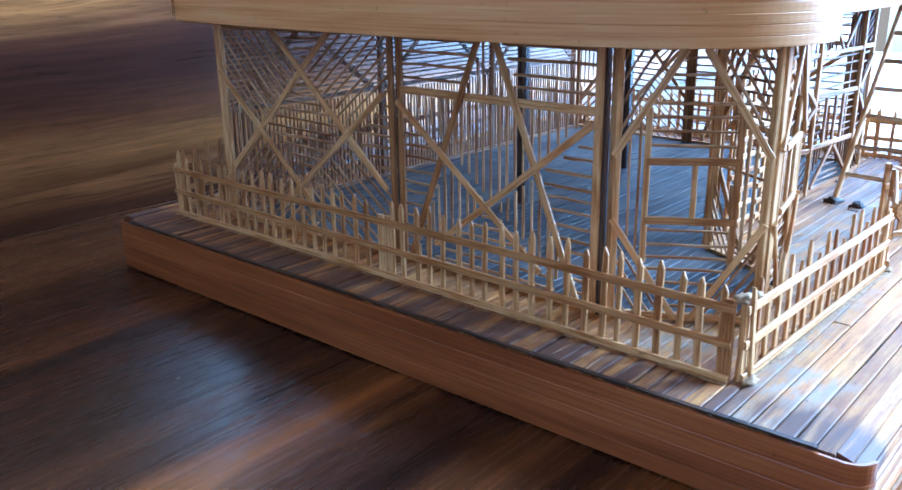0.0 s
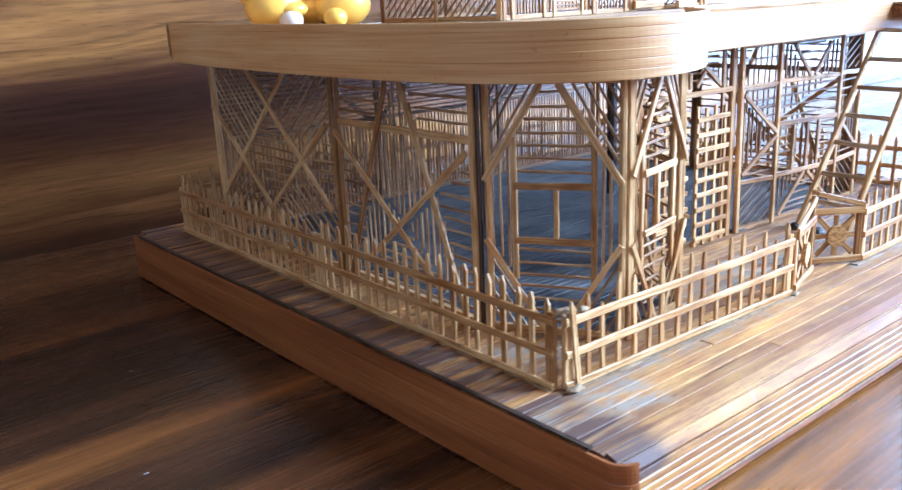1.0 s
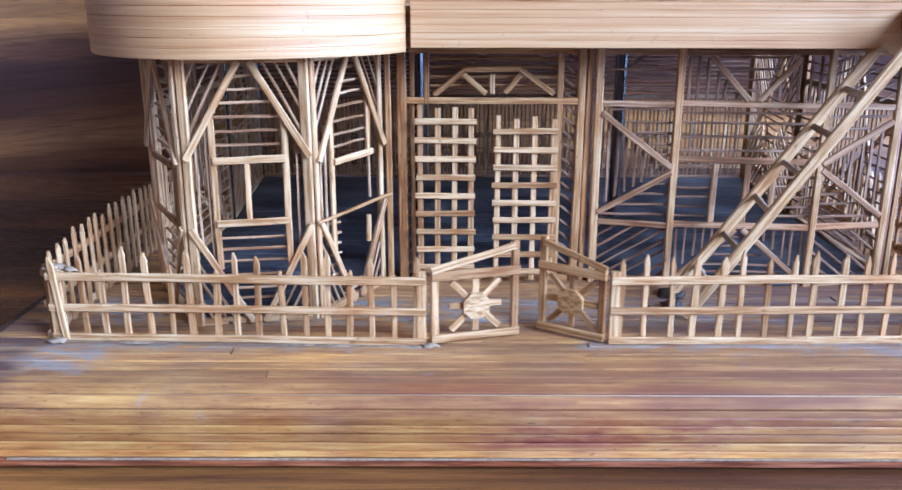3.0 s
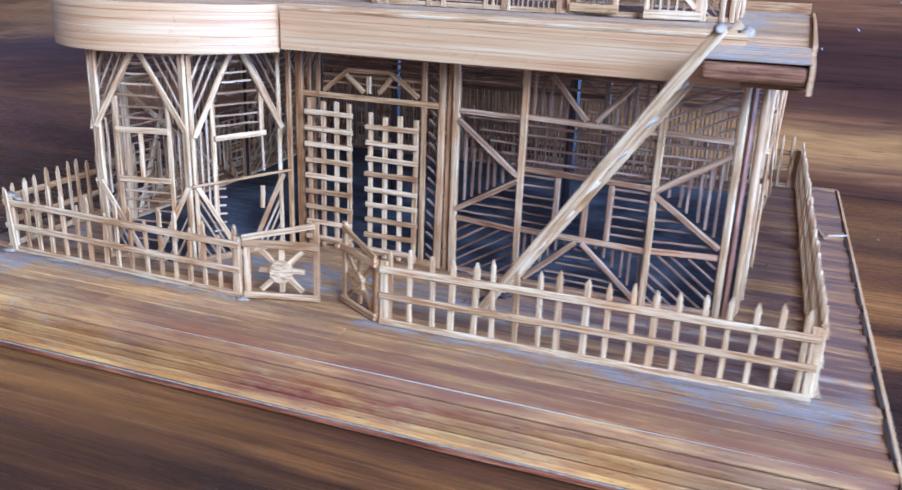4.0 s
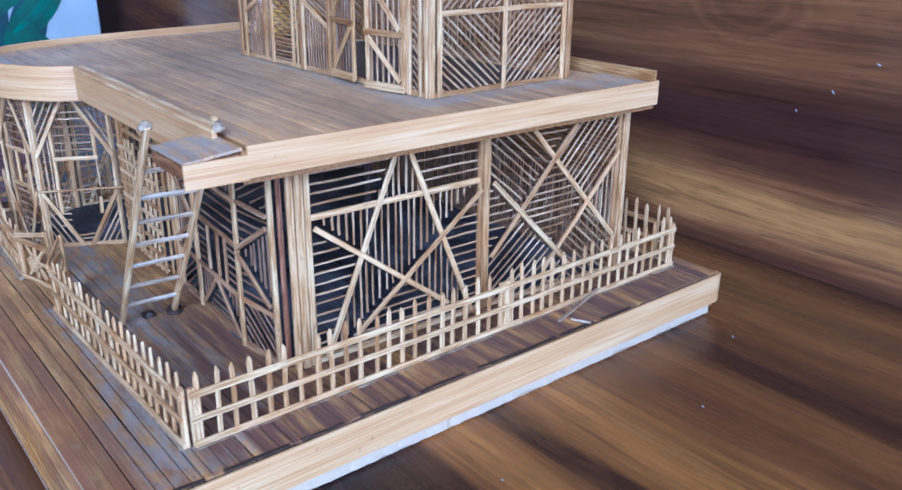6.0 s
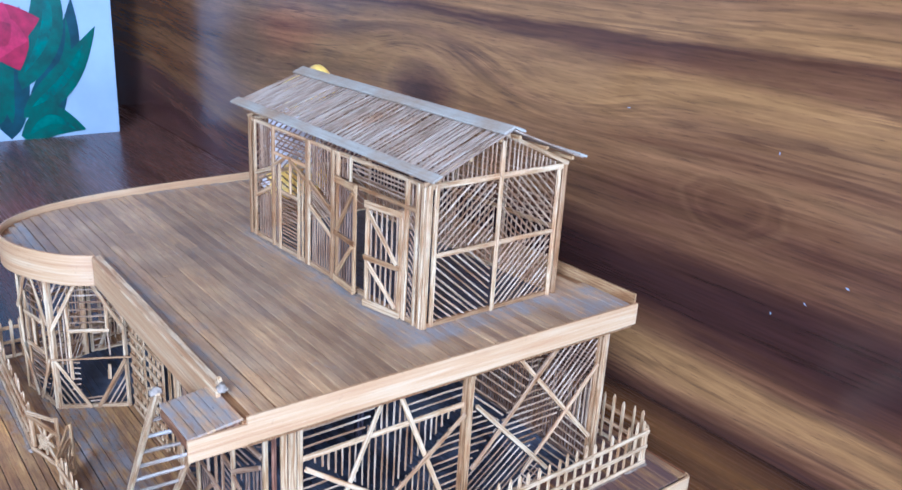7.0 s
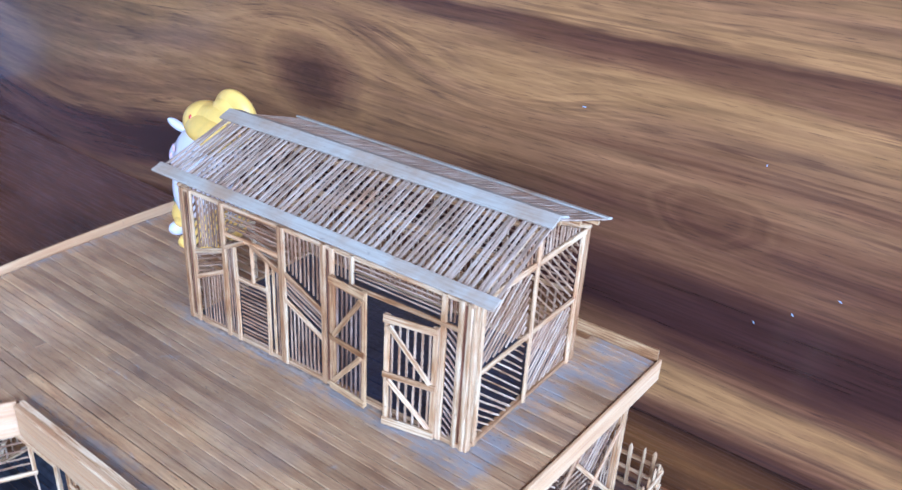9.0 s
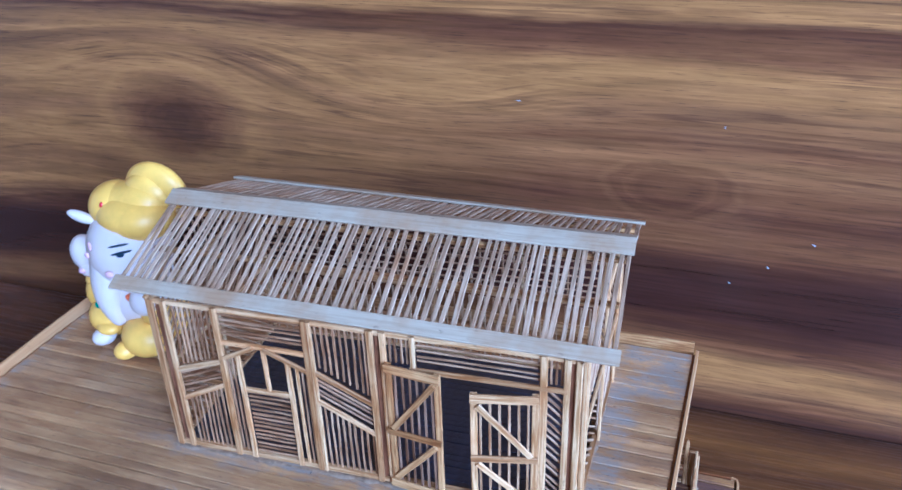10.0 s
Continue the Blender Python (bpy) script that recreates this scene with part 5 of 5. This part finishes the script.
W = Panel(hut, (HX0, HY1), (HX0, HY0), Z0, Z1)
for u, w in ((0.0005, 0.004), (W.L - 0.0005, 0.004), (W.L - M, 0.003)):
    W.beam(u, Z0, u, Z1, w, 0.0012, 0.002, name="post")
W.beam(0, 0.1715, W.L, 0.1715, 0.003, 0.0012)
W.fill([(0.002, zb), (W.L - 0.002, zb), (W.L - 0.002, 0.1695), (0.002, 0.1695)], 42, 0.0042)
W.fill([(0.002, 0.1735), (W.L - 0.002, 0.1735), (W.L - 0.002, zt), (0.002, zt)], -42, 0.0042)
W.beam(0.002, Z1 + 0.0005, W.L - M, ZRIDGE - 0.004, 0.0026, 0.0012)
W.beam(W.L + 0.002, Z1 + 0.0005, W.L - M, ZRIDGE - 0.004, 0.0026, 0.0012)
W.fill([(0.003, Z1), (W.L - 0.004, Z1), (W.L - M, ZRIDGE - 0.005)], 90, 0.0042)

K = Panel(hut, (HX1 + 0.004, HY1 + 0.003), (HX0, HY1), Z0, Z1)
for u in (0.0005, 0.052, 0.104, 0.156, K.L - 0.0005):
    K.beam(u, Z0, u, Z1, 0.0034, 0.0012, 0.002, name="post")
K.beam(0, 0.171, K.L, 0.171, 0.003)
K.fill([(0.002, zb), (K.L - 0.002, zb), (K.L - 0.002, 0.169), (0.002, 0.169)], 90, 0.0046)
K.fill([(0.002, 0.173), (K.L - 0.002, 0.173), (K.L - 0.002, zt), (0.002, zt)], 0, 0.0046)
K.fill([(0.002, 0.173), (K.L - 0.002, 0.173), (K.L - 0.002, zt), (0.002, zt)], 90, 0.0062, out=0.0006)

# pitched roof: sticks down both slopes, grey strips along ridge and eaves
YR, YF, YB = 0.2235, 0.1635, 0.2885
ZE_F, ZE_B = 0.2205, 0.2205
RX0, RX1 = 0.1195, 0.353
ridge_at = lambda x: ZRIDGE + 0.0005 * (RX1 - x) / (RX1 - RX0)
eave_at = lambda x: 0.0035 * (RX1 - x) / (RX1 - RX0)
slope_f = Vector((0, YF - YR, ZE_F - ZRIDGE)).normalized()
nf = Vector((0, slope_f.z, -slope_f.y))
nf = nf if nf.z > 0 else -nf
slope_b = Vector((0, YB - YR, ZE_B - ZRIDGE)).normalized()
nb = Vector((0, -slope_b.z, slope_b.y))
nb = nb if nb.z > 0 else -nb
for ye, nn, ze in ((YF, nf, ZE_F), (YB, nb, ZE_B)):
    geos = []
    for f in (0.12, 0.5, 0.88):
        yy, dz = YR + (ye - YR) * f, (ze - ZRIDGE) * f
        geos.append(box_geo(RX0 + 0.004, RX1 - 0.003, yy - 0.0012, yy + 0.0012, ZRIDGE + dz - 0.0035, ZRIDGE + dz - 0.0014))
    sl = part("roof_slope", mesh_of("roof_slope", *joined(geos), BAMBOO_WARM), hut, "", hut.matrix_world.inverted())
    bpy.context.view_layer.update()
    x = RX0 + 0.0012
    while x < RX1 - 0.0008:
        w = random.uniform(0.0017, 0.0026)
        sk = random.uniform(-0.0009, 0.0009)
        bar("roof_stick", (x + sk, YR, ridge_at(x) + 0.0003), (x - sk, ye, ze + eave_at(x) + 0.0003), w, 0.0011, ROOFSTICK, sl, nn, wiggle=0.00025)
        x += w + random.choice((0.0012, 0.0016, 0.002, 0.0026))
    for f0, wd, up in ((0.965, 0.0078, 0.0016),):
        yy = YR + (ye - YR) * f0
        zf = lambda x: ridge_at(x) + (ze + eave_at(x) - ridge_at(x)) * f0 + up
        bar("eave_strip", (RX0 - 0.002, yy, zf(RX0)), (RX1 + 0.001, yy, zf(RX1)), wd, 0.0014, GREYWOOD, sl, nn, "weathered grey eave strip")
yy = YR + (YF - YR) * 0.075
bar("ridge_strip", (RX0 - 0.0008, yy, ridge_at(RX0) + 0.0008), (RX1 + 0.0005, yy, ridge_at(RX1) + 0.0008), 0.0098, 0.0015, GREYWOOD, hut, nf, "weathered grey ridge strip")
yy = YR + (YB - YR) * 0.07
bar("ridge_strip", (RX0 - 0.0008, yy, ridge_at(RX0) + 0.0004), (RX1 + 0.0005, yy, ridge_at(RX1) + 0.0004), 0.0086, 0.0014, GREYWOOD, hut, nb, "weathered grey ridge strip")


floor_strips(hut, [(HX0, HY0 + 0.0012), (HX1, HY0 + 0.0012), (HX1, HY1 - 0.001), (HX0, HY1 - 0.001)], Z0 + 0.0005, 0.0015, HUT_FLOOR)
for sd, (a, b2) in enumerate((((HX0 - 0.003, HY0 - 0.0026), (HX1, HY0 - 0.0028)), ((HX1 + 0.0028, HY0 - 0.002), (HX1 + 0.0028, HY1)))):
    glue_line(hut, a, b2, Z0 - 0.0004, 0.0014, 3 + sd, 0.4)
hut.location, hut.rotation_euler = (0.3395, 0.1775, Z0), (0, 0, radians(2.7))
bpy.context.view_layer.update()

# ---- fences ----
def fence(a, b, gap, rails=(0.0015, 0.0138, 0.0262), top=0.0365, side=1, mids=(), label="", ends=(True, True), mat=BAMBOO, short=0.0):
    """Pointed pickets behind three rails, from a to b on the board. side: where the rails are, as seen walking from a to b (1: right)."""
    A, B = Vector((a[0], a[1], 0.0)), Vector((b[0], b[1], 0.0))
    d = (B - A).normalized()
    n = Vector((d.y, -d.x, 0)) * side
    f = tagged(empty("picket_fence", (A + B) / 2), label, "fence", "picket fences round the model house")
    bpy.context.view_layer.update()
    L = (B - A).length
    for z, w in zip(rails, (0.003, 0.0029, 0.0033)):
        bar("rail", A + n * 0.0014 + Vector((0, 0, z)), B + n * 0.0014 + Vector((0, 0, z + random.uniform(-0.0005, 0.0005))), w, 0.0015, mat, f, n, wiggle=0.0003)
    k = max(2, round(L / gap))
    for i in range(k):
        u = (i + 0.5) * L / k + random.uniform(-0.0009, 0.0009)
        if any(abs(u - q) < 0.0045 for q in mids):
            continue
        lean = random.uniform(-0.0009, 0.0009)
        hh = top + random.uniform(-0.0022, 0.0012) - 0.0028
        if (i * 0.618) % 1.0 < short:
            hh = random.uniform(0.026, 0.0275)      # broken off at the rail
        bar("picket", A + d * u, A + d * (u + lean) + Vector((0, 0, hh)), random.uniform(0.0021, 0.0028), 0.0013, mat, f, n, tip=random.uniform(0.0022, 0.0034), wiggle=0.00015)
    for q in mids:
        for s in (-0.0022, 0.0022):
            bar("fence_post", A + d * (q + s), A + d * (q + s) + Vector((0, 0, 0.0292)), 0.004, 0.0018, mat, f, n)
    glue_line(f, (A + n * 0.0028).xy, (B + n * 0.0028).xy, 0.0, 0.0009, L * 50, 0.45)
    for on, p, s in ((ends[0], A, 1), (ends[1], B, -1)):
        if on:
            bar("fence_post", p + d * 0.0017 * s + n * 0.0002, p + d * 0.0017 * s + n * 0.0002 + Vector((0, 0, 0.0295)), 0.0038, 0.002, mat, f, n)
    return f


fence((0.001, -0.0005), (0.1465, -0.0055), 0.0086, label="pale bamboo picket fence with pointed pickets before the bay", ends=(True, True), short=0.36)
fence((0.217, -0.0045), (0.394, 0.0005), 0.0091, label="pale bamboo picket fence before the ladder", ends=(True, True))
fence((-0.0005, 0.336), (-0.0005, 0.0015), 0.0078, label="bamboo picket fence along the shaded side", side=-1 * -1, mids=(0.171,))
fence((0.3945, 0.0025), (0.392, 0.3445), 0.0085, label="bamboo picket fence along the bright side", mids=(0.187,))
fence((0.391, 0.3455), (0.0015, 0.3375), 0.0088, label="bamboo picket fence along the back", top=0.0385)


def gate(post_at, tip_at, z, mat, label):
    """A square leaf with eight spokes round an octagon, and a slanting strip up to its tall free post."""
    A, B = Vector((*post_at, z)), Vector((*tip_at, z))
    d = (B - A).normalized()
    n = Vector((d.y, -d.x, 0))
    n = n if n.y < 0 else -n
    L = (B - A).length
    hgt = 0.0285
    g = tagged(empty("gate", A), label, "gate", "gate leaves")
    bpy.context.view_layer.update()
    up = Vector((0, 0, 1))
    bar("gate_post", A + d * 0.0015, A + d * 0.0015 + up * hgt, 0.003, 0.002, mat, g, n)
    bar("gate_post", B - d * 0.0015, B - d * 0.0015 + up * 0.0385, 0.003, 0.002, mat, g, n)
    for zz, w in ((0.0015, 0.003), (hgt - 0.0018, 0.0036)):
        bar("rail", A + n * 0.0012 + up * zz, B + n * 0.0012 + up * zz, w, 0.0014, mat, g, n)
    bar("brace", A + n * 0.0012 + up * (hgt + 0.0006), B - d * 0.002 + n * 0.0012 + up * 0.0365, 0.0028, 0.0014, mat, g, n)
    c = A + d * L / 2 + up * 0.0138
    for k in range(8):
        a = radians(45 * k)
        e = 0.0105 if k % 2 == 0 else 0.0138
        ex = min(e, (L / 2 - 0.002) / max(abs(math.cos(a)), 0.01))
        bar("spoke", c + (d * math.cos(a) + up * math.sin(a)) * 0.002, c + (d * math.cos(a) + up * math.sin(a)) * ex, 0.0026, 0.0012, mat, g, n)
    r = 0.0056
    vs = [c + (d * math.cos(radians(22.5 + 45 * k)) + up * math.sin(radians(22.5 + 45 * k))) * r + n * o for o in (0.0004, 0.0024) for k in range(8)]
    vs = [tuple(v - A) for v in vs]
    fs = [tuple(range(7, -1, -1)), tuple(range(8, 16))] + [(i, (i + 1) % 8, 8 + (i + 1) % 8, 8 + i) for i in range(8)]
    part("boss", mesh_of("boss", vs, fs, mat), g, "octagonal bamboo boss")
    return g


gate((0.1485, -0.0062), (0.1825, 0.0035), 0.0012, BAMBOO, "pale bamboo gate leaf with sunburst spokes, half open")
gate((0.2155, -0.005), (0.1915, 0.0095), 0.0012, BAMBOO_WARM, "darker bamboo gate leaf with sunburst spokes, half open")

# ---- ladder ----
ladder = tagged(empty("ladder", (0.252, 0.03, 0)), "pale bamboo ladder with white rungs leaning on the roof edge", "ladder")
bpy.context.view_layer.update()
LA0, LA1 = Vector((0.2535, 0.02, 0.0015)), Vector((0.3435, 0.0165, 0.1335))
LB0, LB1 = Vector((0.2555, 0.05, 0.0015)), Vector((0.3485, 0.0465, 0.1335))
dl = (LA1 - LA0).normalized()
nl = Vector((-dl.z, 0, dl.x))
for p, q in ((LA0, LA1), (LB0, LB1)):
    bar("ladder_rail", p, q, 0.0046, 0.0024, BAMBOO, ladder, (0, -1, 0))
WHITE_RUNG = bamboo("bleached_rung", (0.52, 0.41, 0.285), (0.43, 0.33, 0.22), (0.3, 0.22, 0.14), 0.75, 0.4, 0.12)
for i in range(7):
    f = 0.1 + 0.118 * i
    p, q = LA0.lerp(LA1, f), LB0.lerp(LB1, f + random.uniform(-0.008, 0.008))
    d2 = (q - p).normalized()
    bar("rung", p + d2 * 0.001, q - d2 * 0.001, 0.0026, 0.0016, WHITE_RUNG, ladder, nl)


def blob(name, at, r, mat, label, category, seed=0, group=""):
    """A small uneven lump."""
    bm = bmesh.new()
    bmesh.ops.create_icosphere(bm, subdivisions=3, radius=1)
    for v in bm.verts:
        k = 1 + 0.5 * noise.noise(v.co * 1.7 + Vector((seed * 3.1, seed, 0))) + 0.35 * noise.noise(v.co * 4.1 + Vector((seed, 2.0, seed)))
        v.co = Vector((v.co.x * r[0] * k, v.co.y * r[1] * k, max(v.co.z, -0.15) * r[2] * k + 0.12 * r[2]))
    me = bpy.data.meshes.new(name)
    bm.to_mesh(me)
    bm.free()
    me.polygons.foreach_set("use_smooth", [True] * len(me.polygons))
    me.materials.append(mat)
    ob = new(name, me)
    ob.location = at
    return tagged(ob, label, category, group)


for i, (x, y, z, rx, ry, rz) in enumerate(((0.0035, -0.004, 0.0003, 0.004, 0.0022, 0.0013), (0.3505, 0.0465, ZR - 0.0006, 0.0034, 0.0023, 0.0032), (0.3422, 0.0165, 0.1318, 0.002, 0.0026, 0.0034),
                                           (0.0032, 0.001, 0.0283, 0.0046, 0.003, 0.0019), (0.0105, -0.0008, 0.0283, 0.0034, 0.0018, 0.0012), (0.148, -0.008, 0.0002, 0.0036, 0.0016, 0.001))):
    blob("glue_blob", (x, y, z), (rx, ry, rz), GLUE, "hardened milky blob of glue on the bamboo", "glue blob", i, "blobs of dried glue")

for i, (x, y, r) in enumerate(((0.2545, 0.0505, 0.006), (0.2515, 0.036, 0.0046))):
    blob("dark_glue_blob", (x, y, 0.0), (r, r * 0.8, 0.0024), SEAM, "lump of blackened glue at the ladder's foot", "glue blob", 11 + i, "lumps of blackened glue")

bar("picket", (0.0065, -0.003, 0.001), (0.0035, -0.0028, 0.031), 0.0026, 0.0013, BAMBOO, house, (0, -1, 0), "loose leaning picket", tip=0.003)

# a broken strip lying on the board
for a, b, w in (((0.4075, 0.2205, 0.0008), (0.3958, 0.267, 0.0045), 0.0022), ((0.4095, 0.2285, 0.0006), (0.4205, 0.2335, 0.0006), 0.0013)):
    loose = bar("broken_stick", a, b, w, 0.0012, WHITE_RUNG, None, (0, 0, 1))
    tagged(loose, "loose pale broken stick lying on the board", "stick", "broken sticks on the board")
# ---- figurine: one plain mesh ----
def figurine(at, yaw):
    bm = bmesh.new()

    def ball(c, r, mat, rot=(0, 0, 0), sub=3):
        m = pose(*c, *rot) @ Matrix.Diagonal((*r, 1))
        res = bmesh.ops.create_icosphere(bm, subdivisions=sub, radius=1, matrix=m)
        for f in {f for v in res["verts"] for f in v.link_faces}:
            f.material_index, f.smooth = mat, True

    # faces -y; z from 0
    ball((0, 0.004, 0.014), (0.03, 0.021, 0.014), 1)
    for s in (-1, 1):
        ball((0.019 * s, -0.012, 0.013), (0.0165, 0.015, 0.0128), 1)
    ball((0, 0.0, 0.034), (0.0265, 0.022, 0.023), 0)
    ball((-0.012, -0.0245, 0.0058), (0.0066, 0.0078, 0.0056), 0)
    ball((0.0125, -0.024, 0.006), (0.0066, 0.0078, 0.0056), 1)
    ball((-0.0105, -0.021, 0.0115), (0.0085, 0.007, 0.0045), 1)
    # broad head and a trunk that runs into the chest
    ball((0.003, -0.002, 0.064), (0.0265, 0.0242, 0.0265), 0, sub=4)
    for k in range(24):
        s = k / 23
        ball((0.002 * s, -0.0155 - 0.0055 * math.sin(2.6 * s), 0.058 - 0.034 * s), (0.0135 - 0.0075 * s, 0.0105 - 0.0045 * s, 0.0105 - 0.0035 * s), 0, sub=3)
    ball((0.03, 0.004, 0.055), (0.0115, 0.005, 0.0145), 0, (0, 12, -20))
    ball((-0.03, 0.004, 0.055), (0.0115, 0.005, 0.0145), 0, (0, -12, 20))
    # raised hand, arms with yellow bangles
    ball((-0.0375, -0.0125, 0.0515), (0.0092, 0.0082, 0.0118), 0)
    ball((-0.0345, -0.0115, 0.0425), (0.0078, 0.0078, 0.008), 0)
    ball((-0.033, -0.0165, 0.0425), (0.003, 0.0045, 0.0022), 5, sub=2)
    ball((-0.0295, -0.0105, 0.0352), (0.0088, 0.0088, 0.0032), 1)
    ball((-0.0295, -0.0105, 0.0255), (0.0105, 0.0105, 0.0125), 1)
    ball((0.0265, -0.0125, 0.041), (0.0085, 0.0085, 0.0095), 0)
    ball((0.0275, -0.0075, 0.031), (0.0095, 0.009, 0.0075), 1)
    ball((0.0185, -0.0165, 0.0415), (0.0036, 0.0024, 0.0022), 6, (0, 10, 20), 2)
    # cap: a lobe over the brow, a roll round the head, a broad smooth disc behind with a raised middle
    ball((-0.0055, 0.0005, 0.0885), (0.0168, 0.0162, 0.0148), 1, sub=4)
    ball((0.006, 0.0035, 0.0865), (0.0235, 0.0205, 0.0135), 1, sub=4)
    ball((0.0145, 0.005, 0.0855), (0.0185, 0.0195, 0.0135), 1, sub=4)
    ball((0.014, 0.0165, 0.0965), (0.0208, 0.0095, 0.0195), 1, (6, 0, 20), 4)
    ball((0.013, 0.0115, 0.0955), (0.0162, 0.0105, 0.015), 1, (6, 0, 20), 4)
    ball((0.0105, 0.0045, 0.0965), (0.0135, 0.0085, 0.0018), 1, (0, 0, 20), 3)
    for k in range(7):
        s = k / 6
        ball((-0.0055 + 0.017 * s, 0.0005 + 0.009 * s, 0.0885 + 0.004 * s), (0.0165, 0.0155, 0.0138), 1, sub=3)
    ball((0.0005, -0.0115, 0.0945), (0.0017, 0.0017, 0.0026), 3, sub=2)
    ball((-0.0165, -0.0175, 0.0845), (0.0092, 0.003, 0.0034), 0, (0, 18, 30), 3)
    # one painted eye shows, with brow, blush and dots
    ball((0.0212, -0.0178, 0.0722), (0.0024, 0.0012, 0.0019), 2, (0, 0, 46), 2)
    ball((0.0222, -0.0172, 0.0735), (0.0066, 0.0012, 0.0007), 2, (0, -10, 46), 2)
    ball((0.0205, -0.0172, 0.0776), (0.0062, 0.0011, 0.0006), 2, (0, -8, 46), 2)
    ball((0.0165, -0.0245, 0.0605), (0.0026, 0.0013, 0.0022), 5, (0, 0, 34), 2)
    ball((0.0035, -0.0285, 0.0705), (0.0018, 0.0012, 0.0022), 5, sub=2)
    ball((0.006, -0.0268, 0.0765), (0.0014, 0.001, 0.003), 5, sub=2)
    ball((-0.0065, -0.0258, 0.0315), (0.0022, 0.0018, 0.0022), 4, sub=2)
    me = bpy.data.meshes.new("figurine")
    bm.to_mesh(me)
    bm.free()
    for mt in (PORCELAIN, GOLD, INK, RED_INK, GREEN_INK, PINK_INK, ORANGE_INK):
        me.materials.append(mt)
    ob = new("figurine", me)
    ob.matrix_world = pose(*at, 0, 0, yaw)
    return tagged(ob, "small white and yellow glazed seated figurine on the roof", "figurine")


figurine((0.0535, 0.249, ZT), -22)

# ---- framed flower print at the table's end ----
PX, PY1, PY0, PZ1 = -0.9, 0.385, -0.08, 0.6
pic = tagged(empty("flower_picture", (PX, (PY0 + PY1) / 2, TABLE_Z)), "pale blue print of a red flower with dark green leaves", "picture")
bpy.context.view_layer.update()
ip = pic.matrix_world.inverted()
part("panel", bevel_box("panel", PX - 0.008, PX, PY0, PY1, TABLE_Z, PZ1, 0.001, PAPER), pic, "", ip)


def leaf(y0, z0, y1, z1, w, mat, off, name="printed_leaf", bend=0.15):
    d = Vector((y1 - y0, z1 - z0))
    q = Vector((-d.y, d.x)).normalized()
    vs, n = [], 14
    for s in (-1, 1):
        for i in range(n + 1):
            t = i / n
            ww = w * math.sin(math.pi * t ** 0.75) ** 0.9 / 2 if 0 < t < 1 else 0.0
            c = Vector((y0, z0)) + d * t + q * bend * d.length * math.sin(math.pi * t)
            p = c + q * s * ww
            vs.append((PX + off, p.x, p.y))
    fs = [(i, i + 1, n + 2 + i, n + 1 + i) for i in range(n)]
    part(name, mesh_of(name, vs, fs, mat), pic, "", ip)


# leaves by foot and tip across the sheet: y, z, y, z, width
for i, (a, b, c, d, w, mt, bd) in enumerate(((0.2, -0.026, 0.235, 0.2, 0.07, LEAF_B, 0.05), (0.14, -0.026, 0.16, 0.22, 0.08, LEAF_A, -0.05), (0.235, 0.03, 0.318, 0.215, 0.05, LEAF_B, -0.12), (0.225, 0.06, 0.275, 0.3, 0.06, LEAF_A, -0.1),
                                             (0.225, -0.02, 0.3, 0.055, 0.04, LEAF_B, -0.05), (0.222, 0.01, 0.355, 0.166, 0.05, LEAF_A, -0.06), (0.215, -0.02, 0.325, -0.018, 0.06, LEAF_A, 0.2), (0.18, 0.0, 0.2, 0.12, 0.05, LEAF_A, 0.1),
                                             (0.08, -0.02, 0.02, 0.24, 0.08, LEAF_B, 0.1), (0.1, -0.02, 0.11, 0.2, 0.06, LEAF_A, 0.0), (0.0, 0.0, -0.04, 0.2, 0.07, LEAF_A, 0.1))):
    leaf(a, b, c, d, w, mt, 0.0004 + 0.0002 * i, bend=bd)
    leaf(a + 0.12 * (c - a), b + 0.12 * (d - b), a + 0.85 * (c - a), b + 0.85 * (d - b), w * 0.3, LEAF_C if mt is LEAF_A else LEAF_A, 0.0005 + 0.0002 * i, "printed_vein", bd * 1.5)
for i in range(11):
    a = 2.4 * i + 0.4
    k = 0.075 - 0.0055 * i
    cy, cz = 0.195, 0.15
    leaf(cy - 0.25 * k * math.cos(a), cz - 0.25 * k * math.sin(a), cy + k * math.cos(a), cz + k * math.sin(a), 0.075 - 0.004 * i, ROSE if i % 2 else ROSE_DARK, 0.0028 + 0.0002 * i, "printed_petal", 0.12)

# specks of lint on table and wall
for i, (x, y, z) in enumerate(((0.452, 0.335, TABLE_Z), (0.49, 0.25, TABLE_Z), (0.47, 0.12, TABLE_Z), (-0.12, 0.1, TABLE_Z), (-0.09, 0.2, TABLE_Z))):
    blob("lint_speck", (x, y, z + 0.0001), (0.0009, 0.0004, 0.0003), LINT, "tiny white speck of lint on the table", "lint", i, "specks of lint")
for i, (x, z) in enumerate(((0.2355, 0.2205), (0.452, 0.1315), (0.424, 0.109), (0.399, 0.092), (0.3815, 0.2135))):
    ob = blob("lint_speck", (x, WALL_Y - 0.0001, z), (0.0017 - 0.0002 * i, 0.0004, 0.0004), LINT, "tiny white speck of lint stuck to the wall", "lint", 7 + i, "specks of lint")
    ob.rotation_euler = (radians(90), radians(20 * i), 0)
